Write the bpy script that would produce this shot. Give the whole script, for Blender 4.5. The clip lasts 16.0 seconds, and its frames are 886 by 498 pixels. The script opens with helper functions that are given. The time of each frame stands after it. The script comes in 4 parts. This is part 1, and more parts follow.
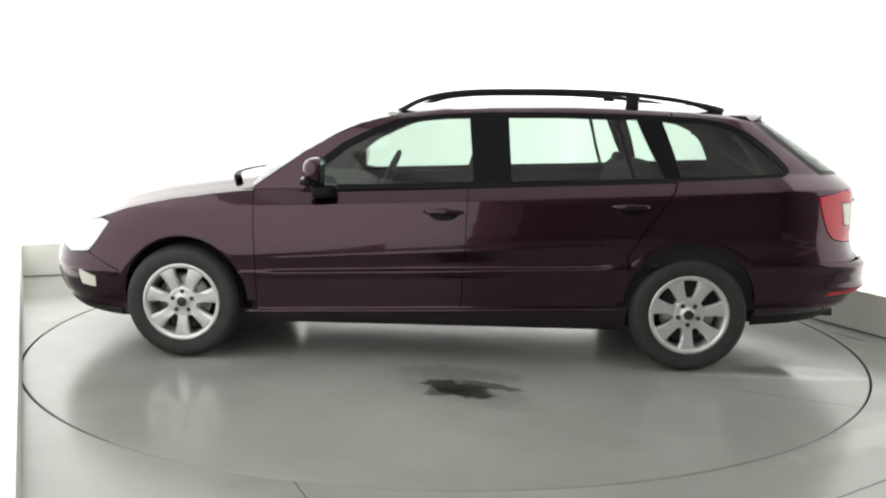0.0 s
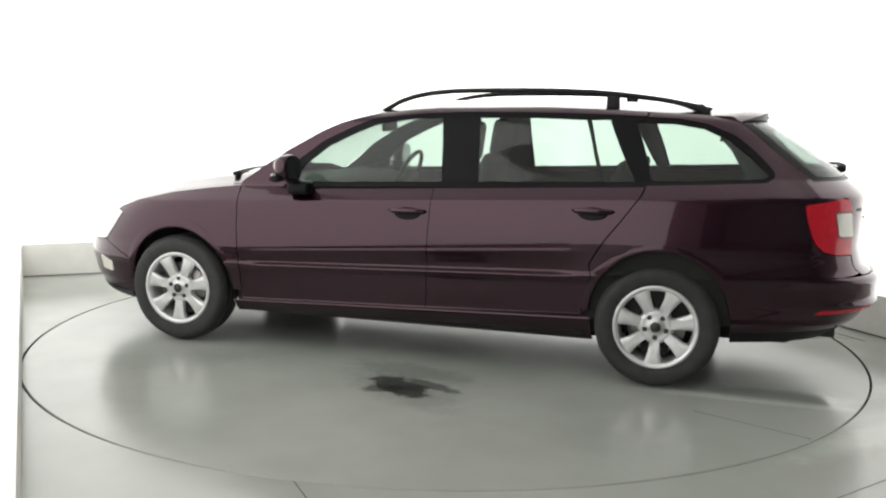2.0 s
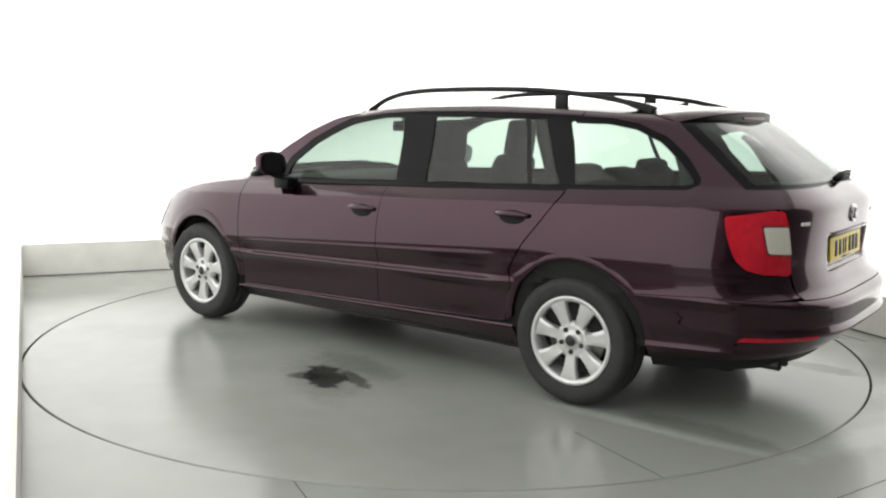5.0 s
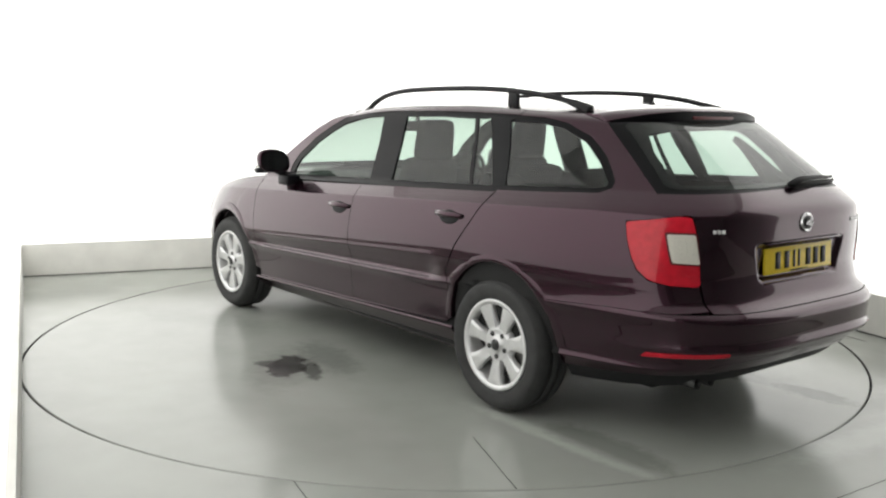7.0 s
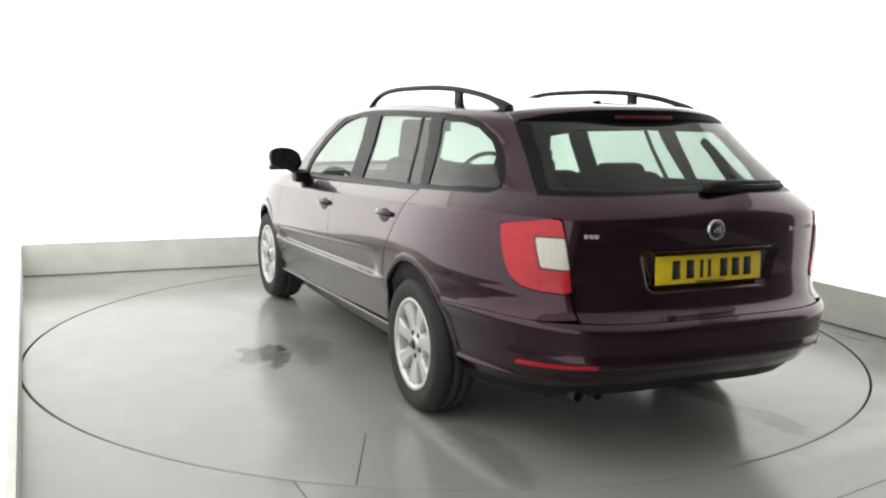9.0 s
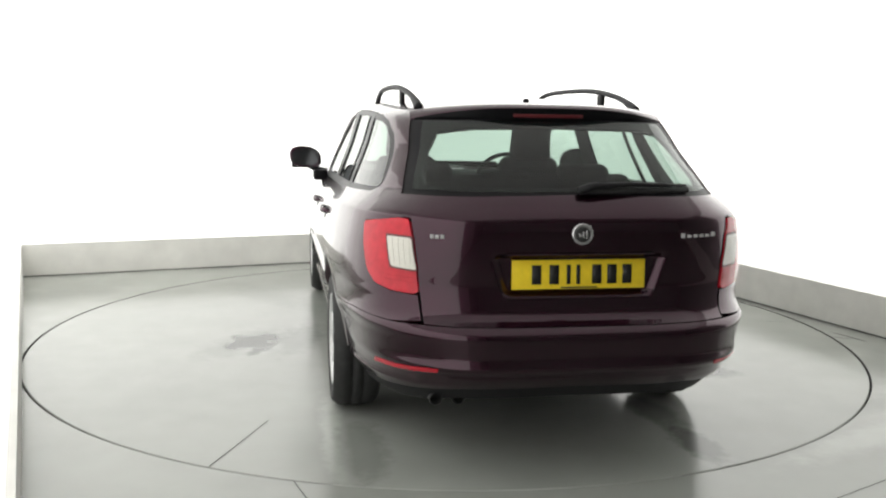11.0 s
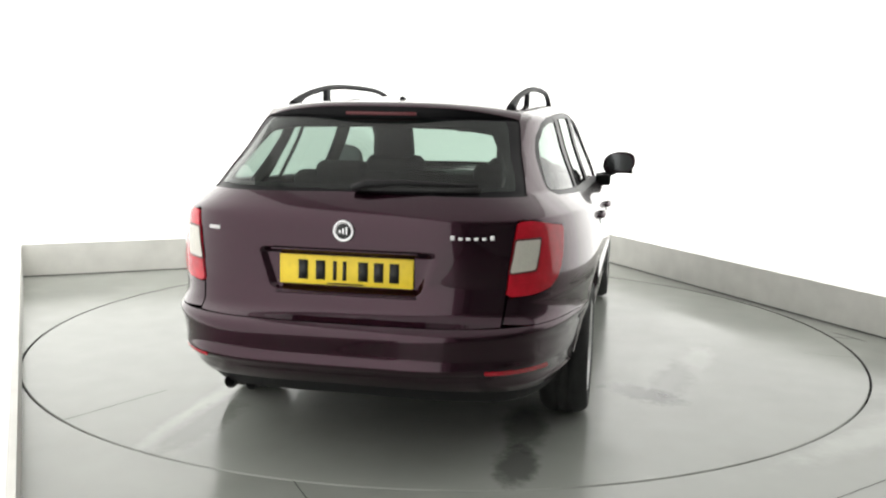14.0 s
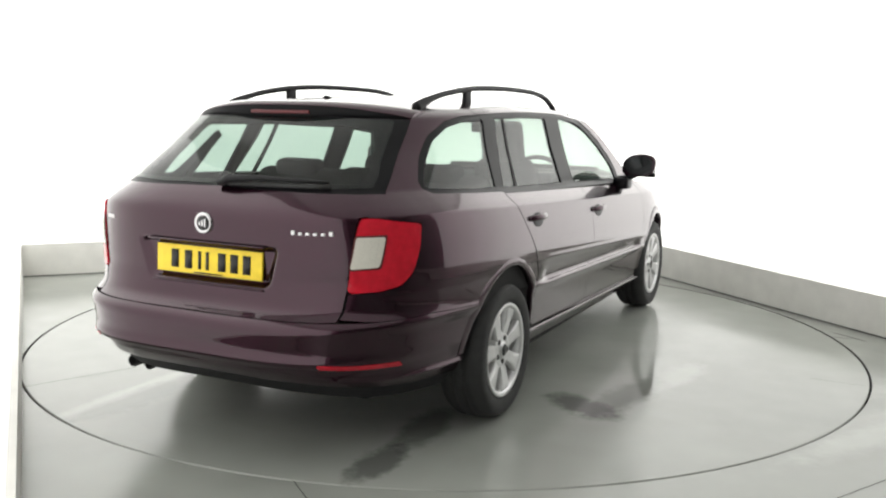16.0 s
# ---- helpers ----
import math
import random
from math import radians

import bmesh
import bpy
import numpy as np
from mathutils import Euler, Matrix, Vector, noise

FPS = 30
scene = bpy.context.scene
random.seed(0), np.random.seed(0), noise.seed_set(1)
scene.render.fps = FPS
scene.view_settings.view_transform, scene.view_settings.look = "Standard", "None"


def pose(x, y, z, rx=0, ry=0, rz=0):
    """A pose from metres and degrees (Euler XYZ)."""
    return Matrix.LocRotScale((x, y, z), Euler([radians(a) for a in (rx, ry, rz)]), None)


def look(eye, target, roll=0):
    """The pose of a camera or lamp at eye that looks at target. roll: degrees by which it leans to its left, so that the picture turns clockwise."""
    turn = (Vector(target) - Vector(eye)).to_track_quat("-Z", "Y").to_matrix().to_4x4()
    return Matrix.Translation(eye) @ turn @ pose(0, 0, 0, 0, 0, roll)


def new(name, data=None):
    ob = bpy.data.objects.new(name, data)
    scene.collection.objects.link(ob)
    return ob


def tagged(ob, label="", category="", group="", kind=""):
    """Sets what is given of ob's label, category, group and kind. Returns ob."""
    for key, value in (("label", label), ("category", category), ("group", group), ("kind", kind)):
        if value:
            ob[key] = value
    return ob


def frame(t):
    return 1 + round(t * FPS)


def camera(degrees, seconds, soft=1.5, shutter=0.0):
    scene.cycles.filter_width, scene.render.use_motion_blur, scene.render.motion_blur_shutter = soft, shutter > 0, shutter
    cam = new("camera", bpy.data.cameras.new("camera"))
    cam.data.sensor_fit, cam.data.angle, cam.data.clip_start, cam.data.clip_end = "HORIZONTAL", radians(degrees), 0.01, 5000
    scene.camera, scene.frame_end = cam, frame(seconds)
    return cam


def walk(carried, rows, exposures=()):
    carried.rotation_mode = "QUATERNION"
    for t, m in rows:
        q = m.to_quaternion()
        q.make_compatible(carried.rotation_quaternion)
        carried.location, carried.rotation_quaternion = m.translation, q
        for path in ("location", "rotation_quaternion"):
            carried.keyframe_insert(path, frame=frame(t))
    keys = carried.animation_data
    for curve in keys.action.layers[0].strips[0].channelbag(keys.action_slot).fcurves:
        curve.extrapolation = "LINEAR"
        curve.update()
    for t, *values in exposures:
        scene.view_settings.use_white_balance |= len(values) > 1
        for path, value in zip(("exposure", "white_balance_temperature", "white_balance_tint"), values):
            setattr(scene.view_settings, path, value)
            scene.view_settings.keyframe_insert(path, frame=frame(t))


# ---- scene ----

# ---- camera: fixed on its mount beside the left wall ----
cam = camera(51.43, 16.0, soft=2.2)
EYE = Vector((0.0, -5.665, 1.396))
PITCH, YAW = 0.15230, 0.00408
AIM = EYE + Vector((-math.sin(YAW) * math.cos(PITCH), math.cos(YAW) * math.cos(PITCH), -math.sin(PITCH)))
walk(cam, [(0, look(EYE, AIM, 0.964)), (16, look(EYE, AIM, 0.964))], exposures=[(0, -0.19, 6500, 10), (4, -0.22, 6500, 10), (8, -0.34, 6500, 10), (13, -0.34, 6500, 10), (16, -0.27, 6500, 10)])

# turntable angle in degrees, every second half
TURN = [177.65, 174.03, 170.45, 166.91, 163.39, 159.90, 156.43, 152.97, 149.51, 146.06, 142.61, 139.16, 135.70, 132.23, 128.74,
        125.25, 121.73, 118.21, 114.66, 111.10, 107.53, 103.94, 100.33, 96.72, 93.09, 89.46, 85.83, 82.19, 78.56, 74.94, 71.33, 67.74, 64.18]
CAR_ON_TABLE = pose(0.042, -0.085, 0.004)

# ---- room plan ----
BACK_L = Vector((-3.43, 1.575))
SIDE_DIR = Vector((0.4160, -0.9094))
BACK_DIR = Vector((0.9200, 0.3919))
ROOM_W, ROOM_L, ROOM_H = 5.03, 10.2, 3.3
KERB_H = 0.262
BAY = 7.8
BAY_R = 5.8


def plan(a, b):
    """A point of the room: a metres along the back wall from its left corner, b metres towards the entrance."""
    q = BACK_L + BACK_DIR * a + SIDE_DIR * b
    return q.x, q.y


# ---- light ----
world = bpy.data.worlds.new("world")
scene.world = world
world.use_nodes = True
world.node_tree.nodes["Background"].inputs[0].default_value = (0.8, 0.85, 0.9, 1)
world.node_tree.nodes["Background"].inputs[1].default_value = 0.05


def area_lamp(name, a, b, z, sx, sy, watts):
    lamp = bpy.data.lights.new(name, "AREA")
    lamp.shape, lamp.size, lamp.size_y, lamp.energy = "RECTANGLE", sx, sy, watts
    lamp.color = (1.0, 0.99, 0.965)
    ob = new(name, lamp)
    x, y = plan(a, b)
    ob.matrix_world = pose(x, y, z, 0, 0, math.degrees(math.atan2(BACK_DIR.y, BACK_DIR.x)))
    return ob


area_lamp("ceiling_softbox_lamp", 2.5, 3.7, 3.20, 4.2, 6.6, 48)
# emission added to the wall fabric itself; no lamp stands behind it
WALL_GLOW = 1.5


# ---- materials ----
def mat(name, base, rough=0.5, metal=0.0, vary=0.0, scale=6.0, bump=0.0, bump_scale=60.0, coat=0.0, emit=0.0, spec=0.5, trans=0.0, ior=1.5, rough_vary=0.0):
    m = bpy.data.materials.new(name)
    m.use_nodes = True
    nt = m.node_tree
    b = nt.nodes["Principled BSDF"]
    b.inputs["Base Color"].default_value = (*base, 1)
    b.inputs["Roughness"].default_value = rough
    b.inputs["Metallic"].default_value = metal
    b.inputs["Coat Weight"].default_value = coat
    b.inputs["Coat Roughness"].default_value = 0.03
    b.inputs["Specular IOR Level"].default_value = spec
    b.inputs["Transmission Weight"].default_value = trans
    b.inputs["IOR"].default_value = ior
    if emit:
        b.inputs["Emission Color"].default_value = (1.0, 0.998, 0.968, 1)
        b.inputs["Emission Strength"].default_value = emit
    co = nt.nodes.new("ShaderNodeTexCoord")
    if vary or rough_vary:
        n = nt.nodes.new("ShaderNodeTexNoise")
        n.inputs["Scale"].default_value, n.inputs["Detail"].default_value = scale, 6
        nt.links.new(co.outputs["Object"], n.inputs["Vector"])
        if vary:
            r = nt.nodes.new("ShaderNodeMapRange")
            r.inputs["From Min"].default_value, r.inputs["From Max"].default_value = 0.3, 0.7
            r.inputs["To Min"].default_value, r.inputs["To Max"].default_value = 1 - vary, 1 + vary
            nt.links.new(n.outputs["Fac"], r.inputs["Value"])
            mx = nt.nodes.new("ShaderNodeVectorMath")
            mx.operation = "SCALE"
            mx.inputs[0].default_value = base
            nt.links.new(r.outputs["Result"], mx.inputs["Scale"])
            nt.links.new(mx.outputs["Vector"], b.inputs["Base Color"])
        if rough_vary:
            r = nt.nodes.new("ShaderNodeMapRange")
            r.inputs["From Min"].default_value, r.inputs["From Max"].default_value = 0.3, 0.7
            r.inputs["To Min"].default_value, r.inputs["To Max"].default_value = max(0.02, rough - rough_vary), rough + rough_vary
            nt.links.new(n.outputs["Fac"], r.inputs["Value"])
            nt.links.new(r.outputs["Result"], b.inputs["Roughness"])
    if bump:
        n = nt.nodes.new("ShaderNodeTexNoise")
        n.inputs["Scale"].default_value, n.inputs["Detail"].default_value = bump_scale, 4
        nt.links.new(co.outputs["Object"], n.inputs["Vector"])
        bp = nt.nodes.new("ShaderNodeBump")
        bp.inputs["Strength"].default_value, bp.inputs["Distance"].default_value = bump, 0.002
        nt.links.new(n.outputs["Fac"], bp.inputs["Height"])
        nt.links.new(bp.outputs["Normal"], b.inputs["Normal"])
    return m


PAINT = mat("aubergine_metallic_paint", (0.031, 0.0066, 0.0165), 0.25, 0.9, vary=0.08, scale=900, coat=0.75, spec=0.2)
PAINT.node_tree.nodes["Principled BSDF"].inputs["Coat IOR"].default_value = 1.54
BLACK_GLOSS = mat("satin_black_trim", (0.005, 0.005, 0.006), 0.32, vary=0.1, scale=40, spec=0.12)
GREY_TRIM = mat("mid_grey_cabin_lining", (0.055, 0.058, 0.056), 0.8, vary=0.1, scale=30)
BLACK_PLASTIC = mat("black_grained_plastic", (0.011, 0.011, 0.012), 0.55, vary=0.15, scale=30, spec=0.25, bump=0.1, bump_scale=700)
DARK = mat("dark_underside", (0.010, 0.010, 0.010), 0.9, vary=0.2, scale=12)
RUBBER = mat("tyre_rubber", (0.026, 0.026, 0.026), 0.75, vary=0.2, scale=25, bump=0.15, bump_scale=300)
ALLOY = mat("silver_alloy", (0.66, 0.66, 0.66), 0.36, 0.6, vary=0.06, scale=30, rough_vary=0.06)
CHROME = mat("chrome", (0.62, 0.62, 0.63), 0.16, 1.0, rough_vary=0.05, scale=50)
STEEL = mat("brake_steel", (0.25, 0.24, 0.23), 0.4, 0.9, vary=0.2, scale=40)
RED_LENS = mat("red_lamp_lens", (0.54, 0.012, 0.028), 0.14, spec=0.3, coat=0.3, vary=0.12, scale=30)
DIM_RED = mat("unlit_red_lens", (0.10, 0.005, 0.009), 0.4, coat=0.15, vary=0.1, scale=90)
BOLT = mat("dark_bolt_steel", (0.06, 0.06, 0.06), 0.45, 0.8, vary=0.2, scale=60)
CLEAR_LENS = mat("clear_lamp_lens", (0.66, 0.64, 0.57), 0.12, coat=1.0, vary=0.05, scale=140)
HEAD_LENS = mat("headlamp_lens", (0.55, 0.56, 0.57), 0.08, 0.3, coat=1.0, vary=0.1, scale=60)
PLATE = mat("yellow_reflective_plate", (0.90, 0.66, 0.025), 0.35, vary=0.05, scale=40)
INK = mat("black_ink", (0.012, 0.012, 0.012), 0.5, vary=0.1, scale=50)
CLOTH = mat("charcoal_seat_cloth", (0.022, 0.024, 0.024), 0.9, vary=0.2, scale=60, spec=0.2, bump=0.08, bump_scale=500)
LINER = mat("light_grey_headliner", (0.42, 0.42, 0.40), 0.9, vary=0.06, scale=40)
CABIN = mat("dark_grey_cabin_trim", (0.03, 0.032, 0.032), 0.7, vary=0.15, scale=30, spec=0.25, bump=0.05, bump_scale=400)
WALL = mat("white_studio_fabric_with_added_glow", (0.80, 0.80, 0.79), 0.85, vary=0.02, scale=1.2, emit=WALL_GLOW)
CEIL = mat("light_grey_ceiling_paint", (0.50, 0.50, 0.49), 0.8, vary=0.03, scale=3)
END_WALL = mat("grey_end_wall_paint", (0.34, 0.34, 0.335), 0.8, vary=0.05, scale=2)
FOOT_SHADE = mat("grey_kerb_foot_shade", (0.13, 0.13, 0.12), 0.8, vary=0.3, scale=8)
# the wall fabric again, its dimness towards the entrance put into the colour
GREY_WALL = mat("wall_fabric_darkened_as_unlit", (0.36, 0.36, 0.355), 0.85, vary=0.04, scale=2)
DIM_FABRIC = mat("white_studio_fabric_without_added_glow", (0.78, 0.78, 0.77), 0.85, vary=0.03, scale=1.5)
KERB = mat("scuffed_off_white_kerb", (0.82, 0.81, 0.77), 0.55, vary=0.07, scale=5, bump=0.1, bump_scale=40)


def glass_mat(name, tint, gloss=0.05):
    m = bpy.data.materials.new(name)
    m.use_nodes = True
    nt = m.node_tree
    nt.nodes.remove(nt.nodes["Principled BSDF"])
    tr, gl, mixer, lw, pw, ad = (nt.nodes.new(k) for k in ("ShaderNodeBsdfTransparent", "ShaderNodeBsdfGlossy", "ShaderNodeMixShader", "ShaderNodeLayerWeight", "ShaderNodeMath", "ShaderNodeMath"))
    tr.inputs["Color"].default_value = (*tint, 1)
    gl.inputs["Roughness"].default_value = 0.02
    lw.inputs["Blend"].default_value = 0.5
    pw.operation, ad.operation = "POWER", "MULTIPLY_ADD"
    pw.inputs[1].default_value = 4.5
    ad.inputs[1].default_value, ad.inputs[2].default_value = 1.0 - gloss, gloss
    nt.links.new(lw.outputs["Facing"], pw.inputs[0])
    nt.links.new(pw.outputs[0], ad.inputs[0])
    nt.links.new(ad.outputs[0], mixer.inputs[0])
    nt.links.new(tr.outputs[0], mixer.inputs[1])
    nt.links.new(gl.outputs[0], mixer.inputs[2])
    nt.links.new(mixer.outputs[0], nt.nodes["Material Output"].inputs["Surface"])
    return m


GLASS = glass_mat("green_tinted_glass", (0.60, 0.69, 0.635))
TAIL_GLASS = glass_mat("deeper_tinted_rear_glass", (0.50, 0.59, 0.545), 0.04)


def floor_mat(name, base, blots):
    """Worn grey floor paint; blots are (x, y, half length, half width, angle, strength, softness, wetness) of spilt
    oil, damp, scuffs, painted sheen and plain darker areas.
    """
    m = mat(name, base, 0.34, vary=0.0)
    nt = m.node_tree
    b = nt.nodes["Principled BSDF"]
    L = nt.links.new

    def node(kind, **kw):
        n = nt.nodes.new("ShaderNode" + kind)
        for k, v in kw.items():
            if k == "operation":
                n.operation = v
            elif k == "blend":
                n.blend_type, n.data_type = v, "RGBA"
        return n

    co = node("TexCoord")
    big, mid, fine = node("TexNoise"), node("TexNoise"), node("TexNoise")
    for n, sc, dt in ((big, 0.9, 3), (mid, 5.0, 3), (fine, 90, 4)):
        n.inputs["Scale"].default_value, n.inputs["Detail"].default_value = sc, dt
        L(co.outputs["Object"], n.inputs["Vector"])
    wear = node("MapRange")
    wear.inputs["From Min"].default_value, wear.inputs["From Max"].default_value = 0.30, 0.72
    wear.inputs["To Min"].default_value, wear.inputs["To Max"].default_value = 0.86, 1.09
    L(big.outputs["Fac"], wear.inputs["Value"])
    grain = node("MapRange")
    grain.inputs["From Min"].default_value, grain.inputs["From Max"].default_value = 0.3, 0.7
    grain.inputs["To Min"].default_value, grain.inputs["To Max"].default_value = 0.975, 1.02
    L(mid.outputs["Fac"], grain.inputs["Value"])
    total = node("Math", operation="MULTIPLY")
    L(wear.outputs[0], total.inputs[0])
    L(grain.outputs[0], total.inputs[1])
    rough = node("MapRange")
    rough.inputs["From Min"].default_value, rough.inputs["From Max"].default_value = 0.3, 0.7
    rough.inputs["To Min"].default_value, rough.inputs["To Max"].default_value = 0.14, 0.26
    L(big.outputs["Fac"], rough.inputs["Value"])
    shade, gloss = total.outputs[0], rough.outputs[0]
    # wobble of the blot outlines
    wob = node("TexNoise")
    wob.inputs["Scale"].default_value, wob.inputs["Detail"].default_value = 11.0, 6
    wob.inputs["Roughness"].default_value = 0.65
    L(co.outputs["Object"], wob.inputs["Vector"])
    for x, y, hl, hw, ang, strength, soft, *wet in blots:
        mp = node("Mapping")
        mp.vector_type = "TEXTURE"
        mp.inputs["Location"].default_value = (x, y, 0)
        mp.inputs["Rotation"].default_value = (0, 0, radians(ang))
        mp.inputs["Scale"].default_value = (hl, hw, 1)
        L(co.outputs["Object"], mp.inputs["Vector"])
        flat = node("VectorMath", operation="MULTIPLY")
        flat.inputs[1].default_value = (1, 1, 0)
        L(mp.outputs[0], flat.inputs[0])
        ln = node("VectorMath", operation="LENGTH")
        L(flat.outputs[0], ln.inputs[0])
        off = node("Math", operation="MULTIPLY_ADD")
        L(wob.outputs["Fac"], off.inputs[0])
        off.inputs[1].default_value = 1.1
        L(ln.outputs["Value"], off.inputs[2])
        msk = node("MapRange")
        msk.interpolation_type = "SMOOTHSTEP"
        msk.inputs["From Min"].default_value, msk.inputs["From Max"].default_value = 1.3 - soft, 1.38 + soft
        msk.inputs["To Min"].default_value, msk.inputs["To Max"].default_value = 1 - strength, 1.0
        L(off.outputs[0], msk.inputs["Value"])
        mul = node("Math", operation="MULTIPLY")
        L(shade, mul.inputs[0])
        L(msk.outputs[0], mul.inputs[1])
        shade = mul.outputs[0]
        if wet:
            film = node("MapRange")
            film.interpolation_type = "SMOOTHSTEP"
            film.inputs["From Min"].default_value, film.inputs["From Max"].default_value = 1.3 - soft, 1.38 + soft
            film.inputs["To Min"].default_value, film.inputs["To Max"].default_value = 1 - wet[0], 1.0
            L(off.outputs[0], film.inputs["Value"])
            thin = node("Math", operation="MULTIPLY")
            L(gloss, thin.inputs[0])
            L(film.outputs[0], thin.inputs[1])
            gloss = thin.outputs[0]
    sc = node("VectorMath", operation="SCALE")
    sc.inputs[0].default_value = base
    L(shade, sc.inputs["Scale"])
    L(sc.outputs["Vector"], b.inputs["Base Color"])
    L(gloss, b.inputs["Roughness"])
    bp = node("Bump")
    bp.inputs["Strength"].default_value, bp.inputs["Distance"].default_value = 0.06, 0.001
    L(fine.outputs["Fac"], bp.inputs["Height"])
    L(bp.outputs[0], b.inputs["Normal"])
    return m


FLOOR_BASE = (0.345, 0.358, 0.330)
# the first blot is a streak of floor sheen put into the colour
FLOOR = floor_mat("worn_grey_floor_paint_and_sheen", FLOOR_BASE, [(1.85, -1.80, 0.55, 0.10, 35, -0.30, 0.5), (2.05, -1.35, 0.5, 0.10, 30, 0.18, 0.5), (2.35, -0.75, 0.5, 0.12, 60, 0.15, 0.5),
    # last here: a broad, soft, darker band along the right kerb foot
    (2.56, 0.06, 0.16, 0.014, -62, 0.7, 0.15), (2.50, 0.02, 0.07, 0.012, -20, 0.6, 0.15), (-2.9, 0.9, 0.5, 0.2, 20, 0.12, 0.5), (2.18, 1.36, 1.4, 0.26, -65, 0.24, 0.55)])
# blots of negative strength paint pale sheen into the deck colour
TABLE = floor_mat("worn_grey_turntable_paint_and_sheen", FLOOR_BASE, [
    (-0.12, 1.19, 0.25, 0.12, -36, 0.80, 0.14), (-0.06, 1.24, 0.16, 0.07, 20, 0.6, 0.2), (-0.26, 1.12, 0.22, 0.06, -25, 0.6, 0.25), (-0.12, 1.20, 0.45, 0.2, -36, 0.22, 0.4), (-0.10, 0.92, 0.40, 0.14, -15, 0.30, 0.4),
    # second here: the wall's pale reflection painted as a streak beside the damp smear
    (-1.95, 0.70, 0.42, 0.13, 0, 0.26, 0.25, 0.8), (-1.80, 0.80, 0.62, 0.06, 0, -0.38, 0.4, 0.6), (-1.62, -0.70, 0.34, 0.11, 5, 0.46, 0.3), (-2.08, -0.72, 0.26, 0.10, 3, 0.55, 0.25),
    # last here: a broad zone under the car, slightly darker
    (-1.00, -1.22, 0.26, 0.13, 60, 0.58, 0.25, 0.6), (-0.75, -1.36, 0.48, 0.12, -12, 0.36, 0.3, 0.6), (-0.30, -1.40, 0.55, 0.22, -12, -0.06, 0.35, 0.7), (0.55, -1.55, 0.6, 0.25, 15, -0.05, 0.4, 0.6), (-0.3, 0.0, 1.5, 0.8, 0, 0.07, 0.8),
    (-0.25, -1.52, 0.30, 0.10, -10, -0.30, 0.4), (1.2, 1.1, 0.6, 0.2, 30, 0.14, 0.6)])


# ---- mesh helpers ----
def part(name, bm, material, parent=None, label=""):
    """Links a bmesh as one mesh object under a thing or a part."""
    me = bpy.data.meshes.new(name)
    bm.to_mesh(me)
    bm.free()
    for p in me.polygons:
        p.use_smooth = True
    return link(name, me, material, parent, label)


def link(name, me, material, parent=None, label=""):
    me.materials.append(material)
    ob = new(name, me)
    if parent is not None:
        ob.parent = parent
    return tagged(ob, label)


def sharp(ob, angle=35):
    """Splits shading at edges sharper than the angle."""
    bm = bmesh.new()
    bm.from_mesh(ob.data)
    for e in bm.edges:
        if len(e.link_faces) == 2 and e.calc_face_angle(0) > radians(angle):
            e.smooth = False
    bm.to_mesh(ob.data)
    bm.free()
    return ob


def box(bm, x0, x1, y0, y1, z0, z1, bevel=0.0, seg=2, m=None):
    r = bmesh.ops.create_cube(bm, size=1)
    vs = r["verts"]
    for v in vs:
        v.co = Vector((x0 + (v.co.x + 0.5) * (x1 - x0), y0 + (v.co.y + 0.5) * (y1 - y0), z0 + (v.co.z + 0.5) * (z1 - z0)))
    if m is not None:
        bmesh.ops.transform(bm, matrix=m, verts=vs)
    if bevel:
        es = {e for v in vs for e in v.link_edges}
        bmesh.ops.bevel(bm, geom=list(es), offset=bevel, segments=seg, profile=0.5, affect="EDGES")
    return bm


def lathe(bm, rows, seg=48, axis="y", centre=(0, 0, 0), closed=False):
    """Turns rows of (radius, height) round an axis."""
    rings = []
    for r, hgt in rows:
        ring = []
        for i in range(seg):
            a = 2 * math.pi * i / seg
            c, s = r * math.cos(a), r * math.sin(a)
            co = (c, hgt, s) if axis == "y" else ((c, s, hgt) if axis == "z" else (hgt, c, s))
            ring.append(bm.verts.new(Vector(co) + Vector(centre)))
        rings.append(ring)
    for a, b in zip(rings, rings[1:]):
        for i in range(seg):
            j = (i + 1) % seg
            bm.faces.new((a[i], a[j], b[j], b[i]))
    if closed:
        bm.faces.new(rings[0])
        bm.faces.new(rings[-1])
    bmesh.ops.recalc_face_normals(bm, faces=bm.faces)
    return bm


def tube(bm, pts, rx, rz, seg=10):
    """A bar of elliptic section along points; rx across, rz up."""
    rings = []
    pts = [Vector(p) for p in pts]
    for i, p in enumerate(pts):
        d = (pts[min(i + 1, len(pts) - 1)] - pts[max(i - 1, 0)]).normalized()
        side = d.cross(Vector((0, 0, 1)))
        side = side.normalized() if side.length > 1e-4 else Vector((0, 1, 0))
        up = side.cross(d)
        a = rx[i] if isinstance(rx, (list, tuple)) else rx
        b = rz[i] if isinstance(rz, (list, tuple)) else rz
        rings.append([bm.verts.new(p + side * a * math.cos(t) + up * b * math.sin(t)) for t in (2 * math.pi * k / seg for k in range(seg))])
    for q, r in zip(rings, rings[1:]):
        for i in range(seg):
            j = (i + 1) % seg
            bm.faces.new((q[i], q[j], r[j], r[i]))
    bm.faces.new(rings[0])
    bm.faces.new(rings[-1])
    bmesh.ops.recalc_face_normals(bm, faces=bm.faces)
    return bm


